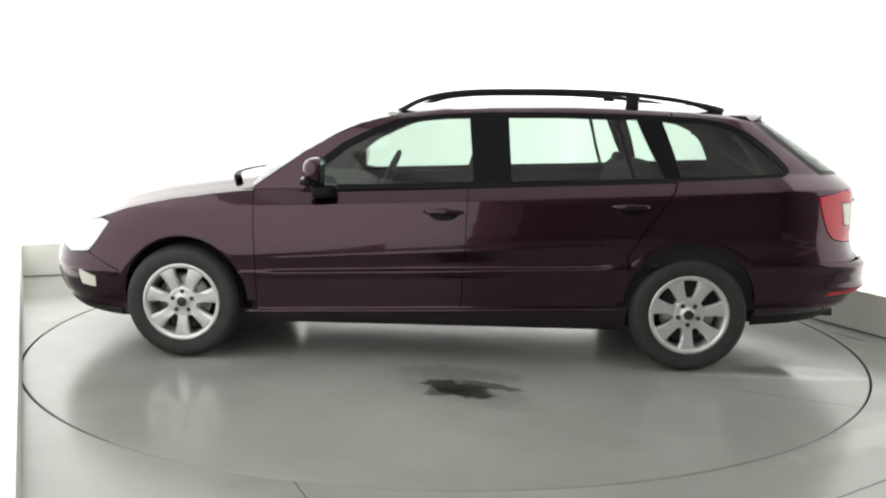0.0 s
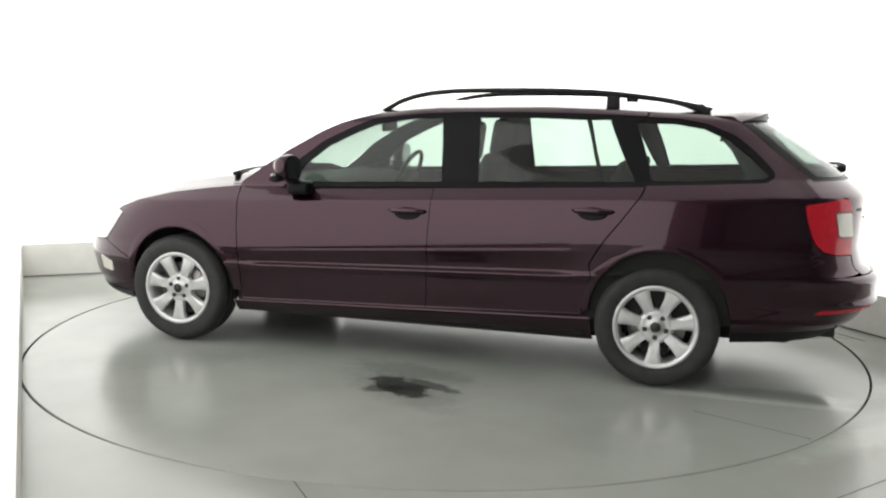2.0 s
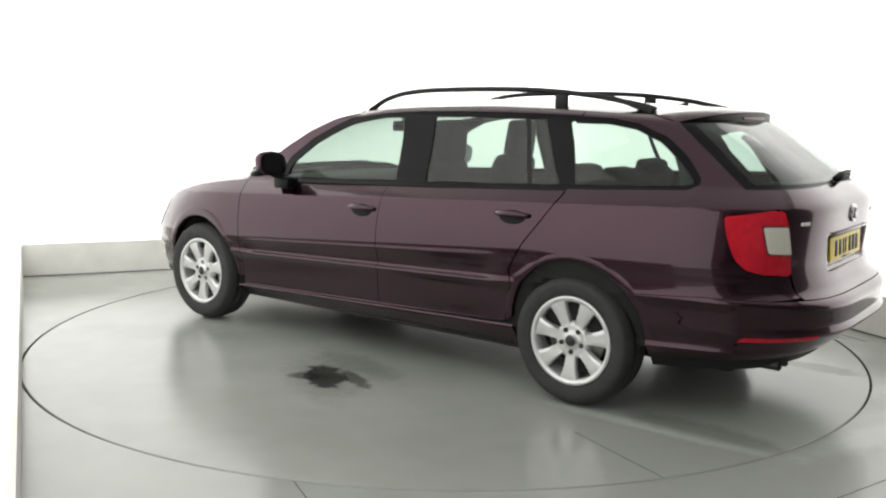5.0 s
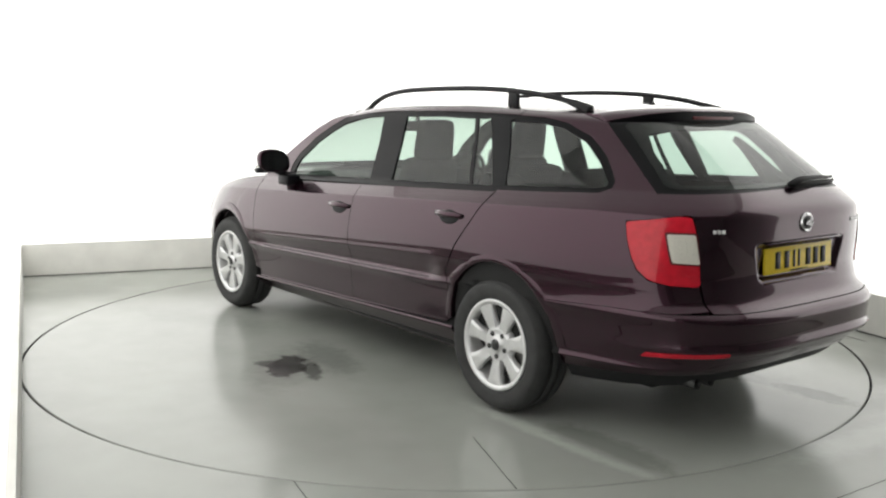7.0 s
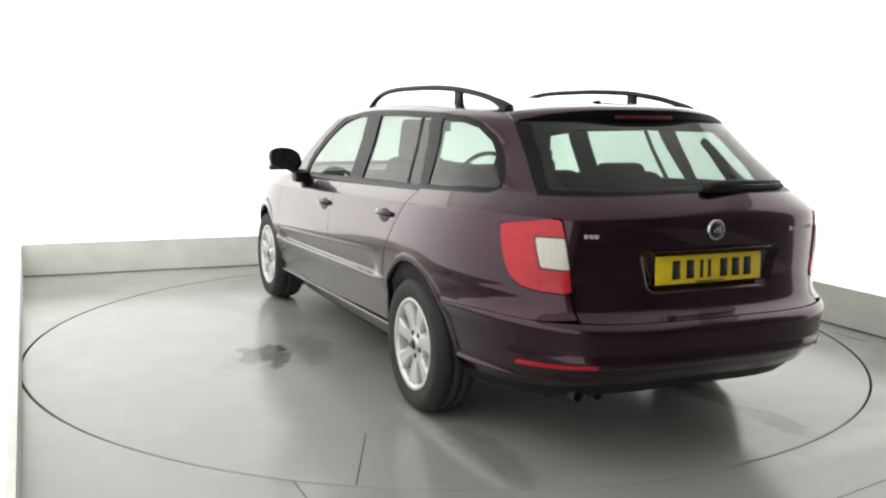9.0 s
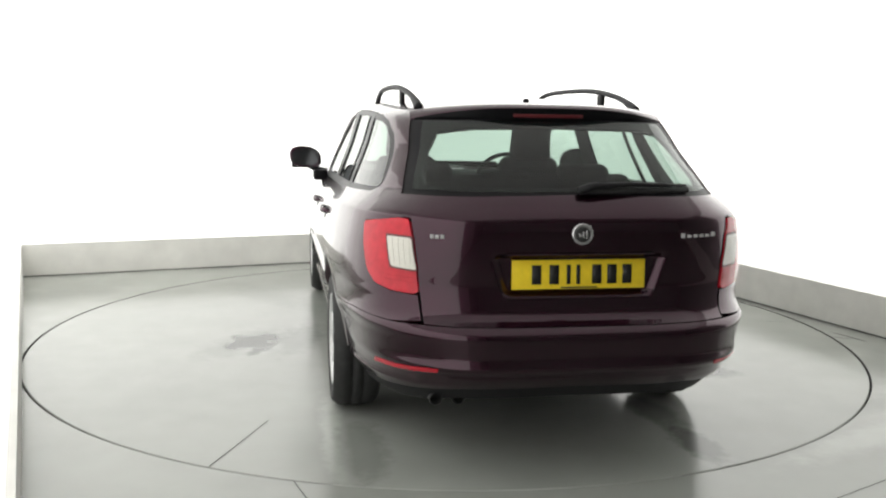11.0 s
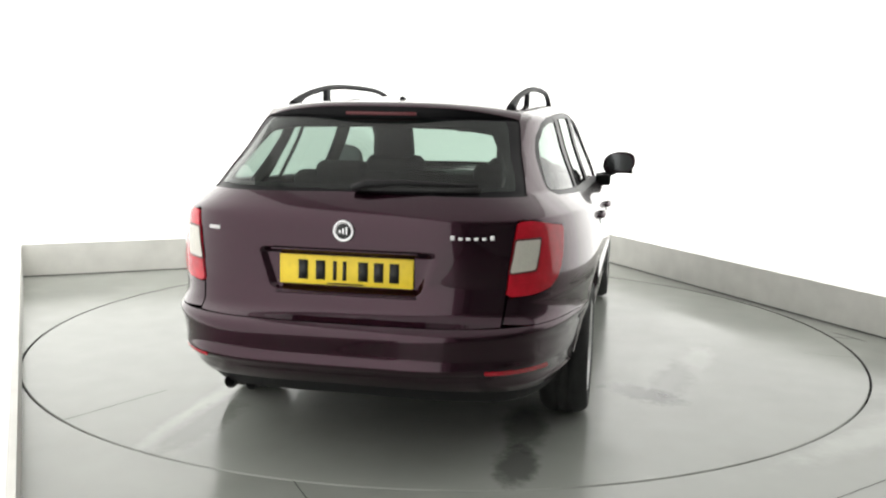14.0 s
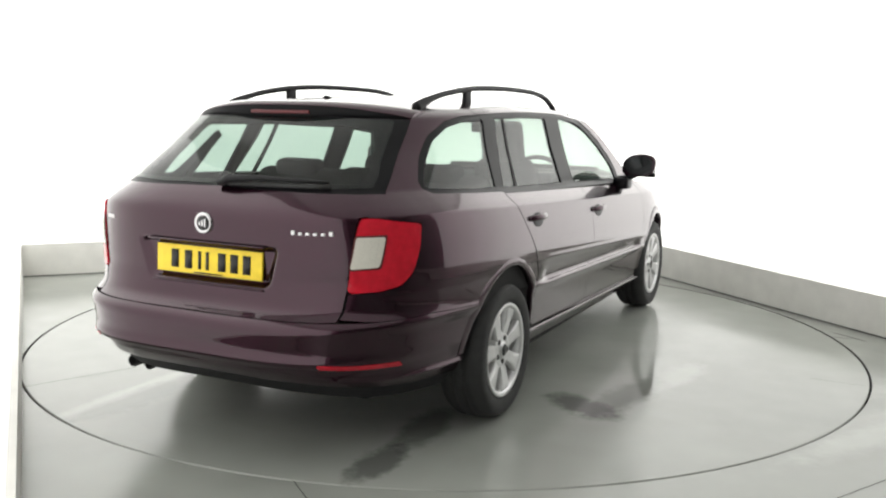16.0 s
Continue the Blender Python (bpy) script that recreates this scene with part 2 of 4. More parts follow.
# ---- the room ----
def slab(name, corners, z0, z1, material, label):
    bm = bmesh.new()
    lo = [bm.verts.new((x, y, z0)) for x, y in corners]
    hi = [bm.verts.new((x, y, z1)) for x, y in corners]
    bm.faces.new(lo[::-1])
    bm.faces.new(hi)
    n = len(corners)
    for i in range(n):
        j = (i + 1) % n
        bm.faces.new((lo[i], lo[j], hi[j], hi[i]))
    bmesh.ops.recalc_face_normals(bm, faces=bm.faces)
    me = bpy.data.meshes.new(name)
    bm.to_mesh(me)
    bm.free()
    return tagged(link(name, me, material), label, kind="structure")


R_TABLE = 2.441
GAP = 0.011


def build_floor():
    """Floor sheet with a round well for the turntable."""
    bm = bmesh.new()
    outer = [plan(-0.3, -0.3), plan(ROOM_W + 0.3, -0.3), plan(ROOM_W + 0.3, ROOM_L + 0.3), plan(-0.3, ROOM_L + 0.3)]
    seg = 160
    ring, low, far = [], [], []
    for i in range(seg):
        a = 2 * math.pi * i / seg
        d = Vector((math.cos(a), math.sin(a)))
        ring.append(bm.verts.new((d.x * (R_TABLE + GAP), d.y * (R_TABLE + GAP), 0)))
        low.append(bm.verts.new((d.x * (R_TABLE + GAP), d.y * (R_TABLE + GAP), -0.06)))
        best = 1e9
        for k in range(4):
            p, q = Vector(outer[k]), Vector(outer[(k + 1) % 4])
            e = q - p
            den = d.x * e.y - d.y * e.x
            if abs(den) > 1e-9:
                t = (p.x * e.y - p.y * e.x) / den
                if t > 0:
                    best = min(best, t)
        far.append(bm.verts.new((d.x * best, d.y * best, 0)))
    for i in range(seg):
        j = (i + 1) % seg
        bm.faces.new((ring[i], far[i], far[j], ring[j]))
        bm.faces.new((low[i], ring[i], ring[j], low[j]))
    bm.faces.new(low)
    bmesh.ops.recalc_face_normals(bm, faces=bm.faces)
    for f in bm.faces:
        f.material_index = 0 if f.calc_center_median().z > -0.01 else 1
    me = bpy.data.meshes.new("floor")
    bm.to_mesh(me)
    bm.free()
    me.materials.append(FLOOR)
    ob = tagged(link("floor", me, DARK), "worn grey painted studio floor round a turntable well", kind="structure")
    # expansion joints in the fixed floor
    for p, q in (((-0.56, -2.385), (-0.36, -2.80)), ((1.38, -2.50), (2.35, -1.83))):
        bm = bmesh.new()
        d = (Vector(q) - Vector(p)).normalized()
        s = Vector((-d.y, d.x)) * 0.002
        bm.faces.new([bm.verts.new((*(Vector(c) + o), 0.0008)) for c, o in ((p, s), (p, -s), (q, -s), (q, s))])
        part("floor_joint", bm, DARK, ob)
    return ob


build_floor()
T = 0.12
slab("wall_back", [plan(-T, -T), plan(ROOM_W + T, -T), plan(ROOM_W + T, 0), plan(-T, 0)], 0, ROOM_H, WALL, "white studio back wall with added soft glow")
slab("wall_left", [plan(-T, 0.002), plan(0, 0.002), plan(0, BAY), plan(-T, BAY)], 0, ROOM_H, WALL, "white studio side wall with added soft glow beside the camera")
slab("wall_right", [plan(ROOM_W, 0.002), plan(ROOM_W + T, 0.002), plan(ROOM_W + T, BAY_R), plan(ROOM_W, BAY_R)], 0, ROOM_H, WALL, "white studio side wall with added soft glow")
slab("wall_left_middle", [plan(-T, BAY + 0.003), plan(0, BAY + 0.003), plan(0, 8.9), plan(-T, 8.9)], 0, ROOM_H, DIM_FABRIC, "white fabric wall without added glow beside the camera")
slab("wall_left_entrance", [plan(-T, 8.903), plan(0, 8.903), plan(0, ROOM_L), plan(-T, ROOM_L)], 0, ROOM_H, END_WALL, "plain grey wall beside the camera")
slab("wall_right_middle", [plan(ROOM_W, BAY_R + 0.003), plan(ROOM_W + T, BAY_R + 0.003), plan(ROOM_W + T, 7.6), plan(ROOM_W, 7.6)], 0, ROOM_H, GREY_WALL, "fabric wall beside the entrance, coloured darker as if unlit")
slab("wall_right_entrance", [plan(ROOM_W, 7.603), plan(ROOM_W + T, 7.603), plan(ROOM_W + T, ROOM_L), plan(ROOM_W, ROOM_L)], 0, ROOM_H, END_WALL, "plain grey wall beside the entrance")
slab("wall_entrance", [plan(-T, ROOM_L), plan(ROOM_W + T, ROOM_L), plan(ROOM_W + T, ROOM_L + T), plan(-T, ROOM_L + T)], 0, ROOM_H, END_WALL, "plain grey wall behind the camera")
slab("ceiling", [plan(-T, -T), plan(ROOM_W + T, -T), plan(ROOM_W + T, ROOM_L + T), plan(-T, ROOM_L + T)], ROOM_H, ROOM_H + 0.1, CEIL, "plain light grey studio ceiling")
K = 0.03
slab("kerb_back", [plan(0.0, 0.0), plan(ROOM_W, 0.0), plan(ROOM_W - K, K), plan(K, K)], 0.0, KERB_H, KERB, "scuffed off-white kerb board along the back wall")
slab("kerb_right", [plan(ROOM_W, 0.0), plan(ROOM_W, ROOM_L), plan(ROOM_W - K, ROOM_L), plan(ROOM_W - K, K)], 0.0, KERB_H, KERB, "scuffed off-white kerb board along the side wall")
# thin grey strips stand in for the shading line where kerb meets floor
for nm, pts in (("foot_shade_back", [plan(K, K), plan(ROOM_W - K, K), plan(ROOM_W - K - 0.005, K + 0.005), plan(K + 0.005, K + 0.005)]),
                ("foot_shade_right", [plan(ROOM_W - K, K), plan(ROOM_W - K, ROOM_L), plan(ROOM_W - K - 0.005, ROOM_L), plan(ROOM_W - K - 0.005, K + 0.005)])):
    slab(nm, pts, 0.0, 0.008, FOOT_SHADE, "dark strip painting the shade at the foot of the kerb")
slab("kerb_left", [plan(0.0, 0.0), plan(K, K), plan(K, 6.2), plan(0.0, 6.2)], 0.0, KERB_H, KERB, "scuffed off-white kerb board beside the camera")


def build_turntable():
    bm = bmesh.new()
    lathe(bm, [(0.02, 0.0), (0.8, 0.0), (1.6, 0.0), (R_TABLE - 0.004, 0.0), (R_TABLE, -0.004), (R_TABLE, -0.055)], 160, "z")
    me = bpy.data.meshes.new("turntable")
    bmesh.ops.contextual_create(bm, geom=[e for e in bm.edges if e.is_boundary and e.verts[0].co.xy.length < 0.1])
    for f in bm.faces:
        if f.normal.z < -0.5:
            f.normal_flip()
    bm.to_mesh(me)
    bm.free()
    ob = tagged(link("turntable", me, TABLE), "round grey painted vehicle turntable with oil stains and painted pale sheen", "turntable")
    # plate joints of the deck
    for p, q in (((-2.06, 1.30), (-1.55, 1.08)), ((0.03, -2.43), (0.04, -2.15))):
        bm = bmesh.new()
        d = (Vector(q) - Vector(p)).normalized()
        s = Vector((-d.y, d.x)) * (0.0020 if p[0] < -1 else 0.0010)
        bm.faces.new([bm.verts.new((*(Vector(c) + o), 0.0012)) for c, o in ((p, s), (p, -s), (q, -s), (q, s))])
        part("deck_joint", bm, DARK, ob)
    return ob


turntable = build_turntable()

# ---- the estate car: x forward, y to its left, z up, origin on the deck midway between the axles ----
car = tagged(new("estate_car"), "dark aubergine metallic estate car with roof rails, on the turntable", "car")
X_REAR, X_FRONT, SPAN = -1.0, 1.0, 2.2


def smooth_table(pairs, lo, hi, step, width):
    """A sampled curve through the pairs, rounded over the width."""
    xs = np.arange(lo - 6 * width, hi + 6 * width + step, step)
    ys = np.interp(xs, [p[0] for p in pairs], [p[1] for p in pairs])
    k = np.exp(-0.5 * (np.arange(-3 * width, 3 * width + step, step) / width) ** 2)
    ys = np.convolve(ys, k / k.sum(), "same")
    return xs, ys


ROOF_C = smooth_table([(-2.05, 1.37), (-1.85, 1.398), (-1.74, 1.404), (-1.435, 1.42), (-1.09, 1.434), (-0.75, 1.441), (-0.055, 1.425), (0.295, 1.38), (0.436, 1.35), (0.6, 1.30)], -2, 0.6, 0.01, 0.06)
PROFILE = smooth_table([(-0.5, 0.66), (0, 0.74), (0.35, 0.782), (0.8, 0.838), (0.92, 0.853), (0.97, 0.854), (1.04, 0.842), (1.15, 0.845), (1.5, 0.858), (1.8, 0.868), (1.9, 0.878), (1.97, 0.888), (2.03, 0.887),
                        (2.12, 0.884), (2.3, 0.886), (2.6, 0.890), (2.74, 0.894), (2.85, 0.895), (3, 0.8975), (3.2, 0.897), (3.5, 0.889), (3.75, 0.877), (3.92, 0.867), (4.06, 0.857), (4.3, 0.839),
                        (4.7, 0.806), (5, 0.779), (5.1, 0.765), (5.5, 0.705), (5.8, 0.670), (5.92, 0.653), (5.97, 0.634), (6, 0.592), (6.1, 0.555)], -0.5, 6.1, 0.005, 0.028)
HOLLOW = smooth_table([(1.86, 0.0), (1.95, -0.002), (1.98, 0.0), (2.05, 0.015), (2.12, 0.020), (2.3, 0.017), (2.71, 0.001), (2.75, -0.002), (2.82, -0.002), (2.90, 0.0), (3.2, 0.0)], 1.9, 3.2, 0.005, 0.016)
REAR_X = smooth_table([(0.1, -2.12), (0.22, -2.26), (0.30, -2.35), (0.38, -2.43), (0.425, -2.452), (0.434, -2.486), (0.452, -2.486), (0.466, -2.468), (0.578, -2.475), (0.598, -2.446), (0.627, -2.392), (0.72, -2.365), (0.90, -2.375), (0.97, -2.378),
                       (1.0, -2.365), (1.05, -2.315), (1.14, -2.20), (1.246, -2.045), (1.335, -1.898), (1.40, -1.810), (1.45, -1.765)], 0.1, 1.45, 0.004, 0.014)
FRONT_X = smooth_table([(0.1, 2.05), (0.2, 2.18), (0.32, 2.29), (0.45, 2.32), (0.55, 2.30), (0.62, 2.26), (0.72, 2.19), (0.80, 2.10), (0.9, 1.9), (1.1, 1.6)], 0.1, 1.1, 0.005, 0.03)


def roof_c(x):
    return np.interp(x, *ROOF_C)


def rear_n(z):
    return np.interp(z, [0.95, 1.05, 1.35], [4.0, 4.0, 4.2])


def half_width(x, z):
    x, z = np.broadcast_arrays(np.asarray(x, float), np.asarray(z, float))
    c = np.clip(x, -1.9, 1.5)
    lines = [np.full_like(c, 0.16), 0.305 - 0.03 * c, 0.525 - 0.033 * c, 0.653 - 0.067 * np.clip(c, -1.1, 1.0), 0.897 - 0.048 * c, 0.985 - 0.045 * c, roof_c(np.clip(x, -1.9, 0.2)) - 0.035]
    v = np.minimum((z - lines[0]) / 0.15, 0.0)
    for a, b in zip(lines, lines[1:]):
        v = v + np.clip((z - a) / (b - a), 0, 1)
    v = v + np.maximum((z - lines[-1]) / 0.2, 0)
    # hollow of the lower doors, between the two wheel arches
    along = np.clip((x + 1.02) / 0.17, 0, 1) * np.clip((0.96 - x) / 0.15, 0, 1)
    # in plan the rear draws in, the glasshouse more than the body
    draw = np.clip((-1.15 - x) / 0.85, 0, 1) ** 1.5 * np.interp(v, [3.9, 4.8, 5.6, 6.0], [0.012, 0.026, 0.034, 0.012])
    return np.interp(v, *PROFILE) - draw - along * along * (3 - 2 * along) * np.interp(v, *HOLLOW)


def skin(u, z):
    """The outer skin of the left half: u runs along the side (metres), then round the corners to the middle of either end."""
    u, z = np.asarray(u, float), np.asarray(z, float)
    th = np.clip((X_REAR - u) / SPAN, 0, 1) * math.pi / 2
    n = rear_n(z)
    r = (np.abs(np.cos(th)) ** n + np.abs(np.sin(th)) ** n) ** (-1 / n)
    xr = X_REAR - (X_REAR - np.interp(z, *REAR_X)) * r * np.sin(th)
    tf = np.clip((u - X_FRONT) / SPAN, 0, 1) * math.pi / 2
    m = 3.0
    rf = (np.abs(np.cos(tf)) ** m + np.abs(np.sin(tf)) ** m) ** (-1 / m)
    xf = X_FRONT + (np.interp(z, *FRONT_X) - X_FRONT) * rf * np.sin(tf)
    x = np.where(u < X_REAR, xr, np.where(u > X_FRONT, xf, u))
    y = half_width(x, z) * np.where(u < X_REAR, r * np.cos(th), np.where(u > X_FRONT, rf * np.cos(tf), 1.0))
    # hollow for the number plate
    bay = np.clip((0.305 + 0.30 * (z - 0.70) - np.abs(y)) / 0.045, 0, 1) * np.clip((z - 0.692) / 0.03, 0, 1) * np.clip((0.868 - z) / 0.026, 0, 1)
    bay = bay * bay * (3 - 2 * bay)
    x = np.where((u < -2.2), x + 0.022 * bay, x)
    return np.stack([x, y, z + 0 * u], -1)


def S(x, z):
    """Skin coordinate of a point of the side, known by its x."""
    if X_REAR <= x <= X_FRONT:
        return (x, z)
    if x < X_REAR:
        n = float(rear_n(z))
        q = min((X_REAR - x) / (X_REAR - float(np.interp(z, *REAR_X))), 0.9999)
        return (X_REAR - SPAN * math.atan2(q, (1 - q ** n) ** (1 / n)) / (math.pi / 2), z)
    q = min((x - X_FRONT) / (float(np.interp(z, *FRONT_X)) - X_FRONT), 0.9999)
    return (X_FRONT + SPAN * math.atan2(q, (1 - q ** 3) ** (1 / 3)) / (math.pi / 2), z)


def B(y, z):
    """Skin coordinate of a point of the rear, known by its y."""
    n = float(rear_n(z))
    q = min(y / float(half_width(-2.2 if z < 1.1 else -1.85, z)), 0.9999)
    return (X_REAR - SPAN * math.atan2((1 - q ** n) ** (1 / n), q) / (math.pi / 2), z)


def F(y, z):
    """Skin coordinate of a point of the nose, known by its y."""
    q = min(y / float(half_width(1.6, z)), 0.9999)
    return (X_FRONT + SPAN * math.atan2((1 - q ** 3) ** (1 / 3), q) / (math.pi / 2), z)


MID_R, MID_F = X_REAR - SPAN, X_FRONT + SPAN


def curve_pts(pts, n=6):
    """A smooth line through the points (Catmull-Rom), without its last point."""
    out = []
    P = [Vector(p) for p in pts]
    for i in range(len(P) - 1):
        a, b, c, d = P[max(i - 1, 0)], P[i], P[i + 1], P[min(i + 2, len(P) - 1)]
        for k in range(n):
            t = k / n
            out.append(tuple(0.5 * ((2 * b) + (c - a) * t + (2 * a - 5 * b + 4 * c - d) * t * t + (3 * b - a - 3 * c + d) * t ** 3)))
    out.append(tuple(P[-1]))
    return out


def rounded(poly, r, n=5):
    """The polygon with its corners rounded."""
    out = []
    k = len(poly)
    for i in range(k):
        p, q, s = Vector(poly[i - 1]), Vector(poly[i]), Vector(poly[(i + 1) % k])
        a, b = p - q, s - q
        d = min(r, a.length * 0.45, b.length * 0.45)
        a, b = q + a.normalized() * d, q + b.normalized() * d
        for j in range(n + 1):
            t = j / n
            out.append(tuple(a * (1 - t) ** 2 + q * 2 * t * (1 - t) + b * t * t))
    return out


def patch(poly, du, dz, offset=0.0, rim=0.012, surface=None):
    """Cuts the polygon of skin coordinates into a fine net and lays it on the skin: points, normals, faces, with a turned-in edge."""
    surface = surface or skin
    bm = bmesh.new()
    bm.faces.new([bm.verts.new((a, b, 0)) for a, b in poly])
    bm.normal_update()
    bmesh.ops.triangulate(bm, faces=bm.faces)
    us, zs = [p[0] for p in poly], [p[1] for p in poly]
    for lo, hi, step, axis in ((min(us), max(us), du, 0), (min(zs), max(zs), dz, 1)):
        c = math.floor(lo / step) * step + step
        while c < hi - 1e-6:
            no = (1, 0, 0) if axis == 0 else (0, 1, 0)
            co = (c, 0, 0) if axis == 0 else (0, c, 0)
            bmesh.ops.bisect_plane(bm, geom=bm.verts[:] + bm.edges[:] + bm.faces[:], plane_co=co, plane_no=no, dist=1e-5)
            c += step
    bm.normal_update()
    bm.verts.index_update()
    uv = np.array([v.co[:2] for v in bm.verts])
    faces = [[v.index for v in (f.verts if f.normal.z > 0 else reversed(f.verts))] for f in bm.faces]
    edges = []
    for e in bm.edges:
        if len(e.link_faces) == 1:
            lp = e.link_loops[0]
            a, b = lp.vert.index, lp.link_loop_next.vert.index
            edges.append((a, b) if lp.face.normal.z > 0 else (b, a))
    bm.free()
    h = 0.004
    p = surface(uv[:, 0], uv[:, 1])
    tu = surface(uv[:, 0] + h, uv[:, 1]) - surface(uv[:, 0] - h, uv[:, 1])
    tz = surface(uv[:, 0], uv[:, 1] + h) - surface(uv[:, 0], uv[:, 1] - h)
    n = np.cross(tz, tu)
    n /= np.linalg.norm(n, axis=1)[:, None] + 1e-12
    p = p + n * offset
    pts, nor = [p], [n]
    faces = [list(f)[::-1] for f in faces]
    base = len(p)
    if rim:
        for a, b in edges:
            q = np.array([p[a], p[b], p[b] - n[b] * rim, p[a] - n[a] * rim])
            fn = np.cross(q[1] - q[0], q[3] - q[0])
            fn = fn / (np.linalg.norm(fn) + 1e-12)
            pts.append(q)
            nor.append(np.repeat(fn[None], 4, 0))
            faces.append([base, base + 1, base + 2, base + 3])
            base += 4
    return np.concatenate(pts), np.concatenate(nor), faces


def panel(name, polys, material, parent, sides=(1,), du=0.03, dz=0.03, offset=0.0, rim=0.012, label="", surface=None):
    """One mesh from polygons on the skin, on the left (1), the right (-1) or both halves."""
    P, N, Fs, base = [], [], [], 0
    for poly in polys:
        p, n, f = patch(poly, du, dz, offset, rim, surface)
        for s in sides:
            P.append(p * [1, s, 1])
            N.append(n * [1, s, 1])
            Fs += [[i + base for i in (q if s > 0 else q[::-1])] for q in f]
            base += len(p)
    P, N = np.concatenate(P), np.concatenate(N)
    me = bpy.data.meshes.new(name)
    me.from_pydata(P.tolist(), [], Fs)
    # face winding to agree with the normals
    flip = [pl.index for pl in me.polygons if sum(pl.normal[k] * N[pl.vertices[0]][k] for k in range(3)) < 0]
    if flip:
        fl = set(flip)
        me.clear_geometry()
        me.from_pydata(P.tolist(), [], [q[::-1] if i in fl else q for i, q in enumerate(Fs)])
    for pl in me.polygons:
        pl.use_smooth = True
    me.normals_split_custom_set_from_vertices(N.tolist())
    return link(name, me, material, parent, label)


def arch(cx, cz, r, a0, a1, n=20):
    return [(cx + r * math.cos(radians(a0 + (a1 - a0) * i / n)), cz + r * math.sin(radians(a0 + (a1 - a0) * i / n))) for i in range(n + 1)]


def sill_z(x):
    return 0.305 - 0.03 * x


def belt_z(x):
    return 0.978 - 0.045 * x


# outlines shared by the panels, as x and z on the side
REAR_ARCH = arch(-1.385, 0.355, 0.350, 198, -18)      # from behind the wheel over the top to its front
FRONT_ARCH = arch(1.365, 0.335, 0.345, -10, 190)
A_LINE = [(0.99, 0.955), (0.86, 1.048), (0.73, 1.138), (0.54, 1.245), (0.36, 1.318), (0.2, 1.358)]


def top_z(x):
    return float(roof_c(min(x, 0.2))) - 0.036


FRONT_GLASS = rounded([(0.655, 0.960), (0.645, 1.03), (0.61, 1.077), (0.48, 1.176), (0.33, 1.250), (0.20, 1.306), (0.0, 1.342), (-0.185, 1.352), (-0.215, 0.996)], 0.02)
REAR_GLASS = rounded([(-0.412, 1.006), (-0.388, 1.354), (-0.75, 1.362), (-1.140, 1.350), (-1.255, 1.042)], 0.025)
QUARTER_GLASS = rounded([(-1.318, 1.042), (-1.218, 1.340), (-1.42, 1.340), (-1.56, 1.318), (-1.69, 1.265), (-1.80, 1.182), (-1.885, 1.098), (-1.885, 1.078), (-1.85, 1.066)], 0.03)
QUARTER_GLASS = [S(*p) for p in QUARTER_GLASS]
REAR_SEAM = [(-1.292, 1.010), (-1.268, 0.960), (-1.19, 0.85), (-1.105, 0.739), (-1.035, 0.62), (-1.015, 0.50), (-1.02, 0.345)]


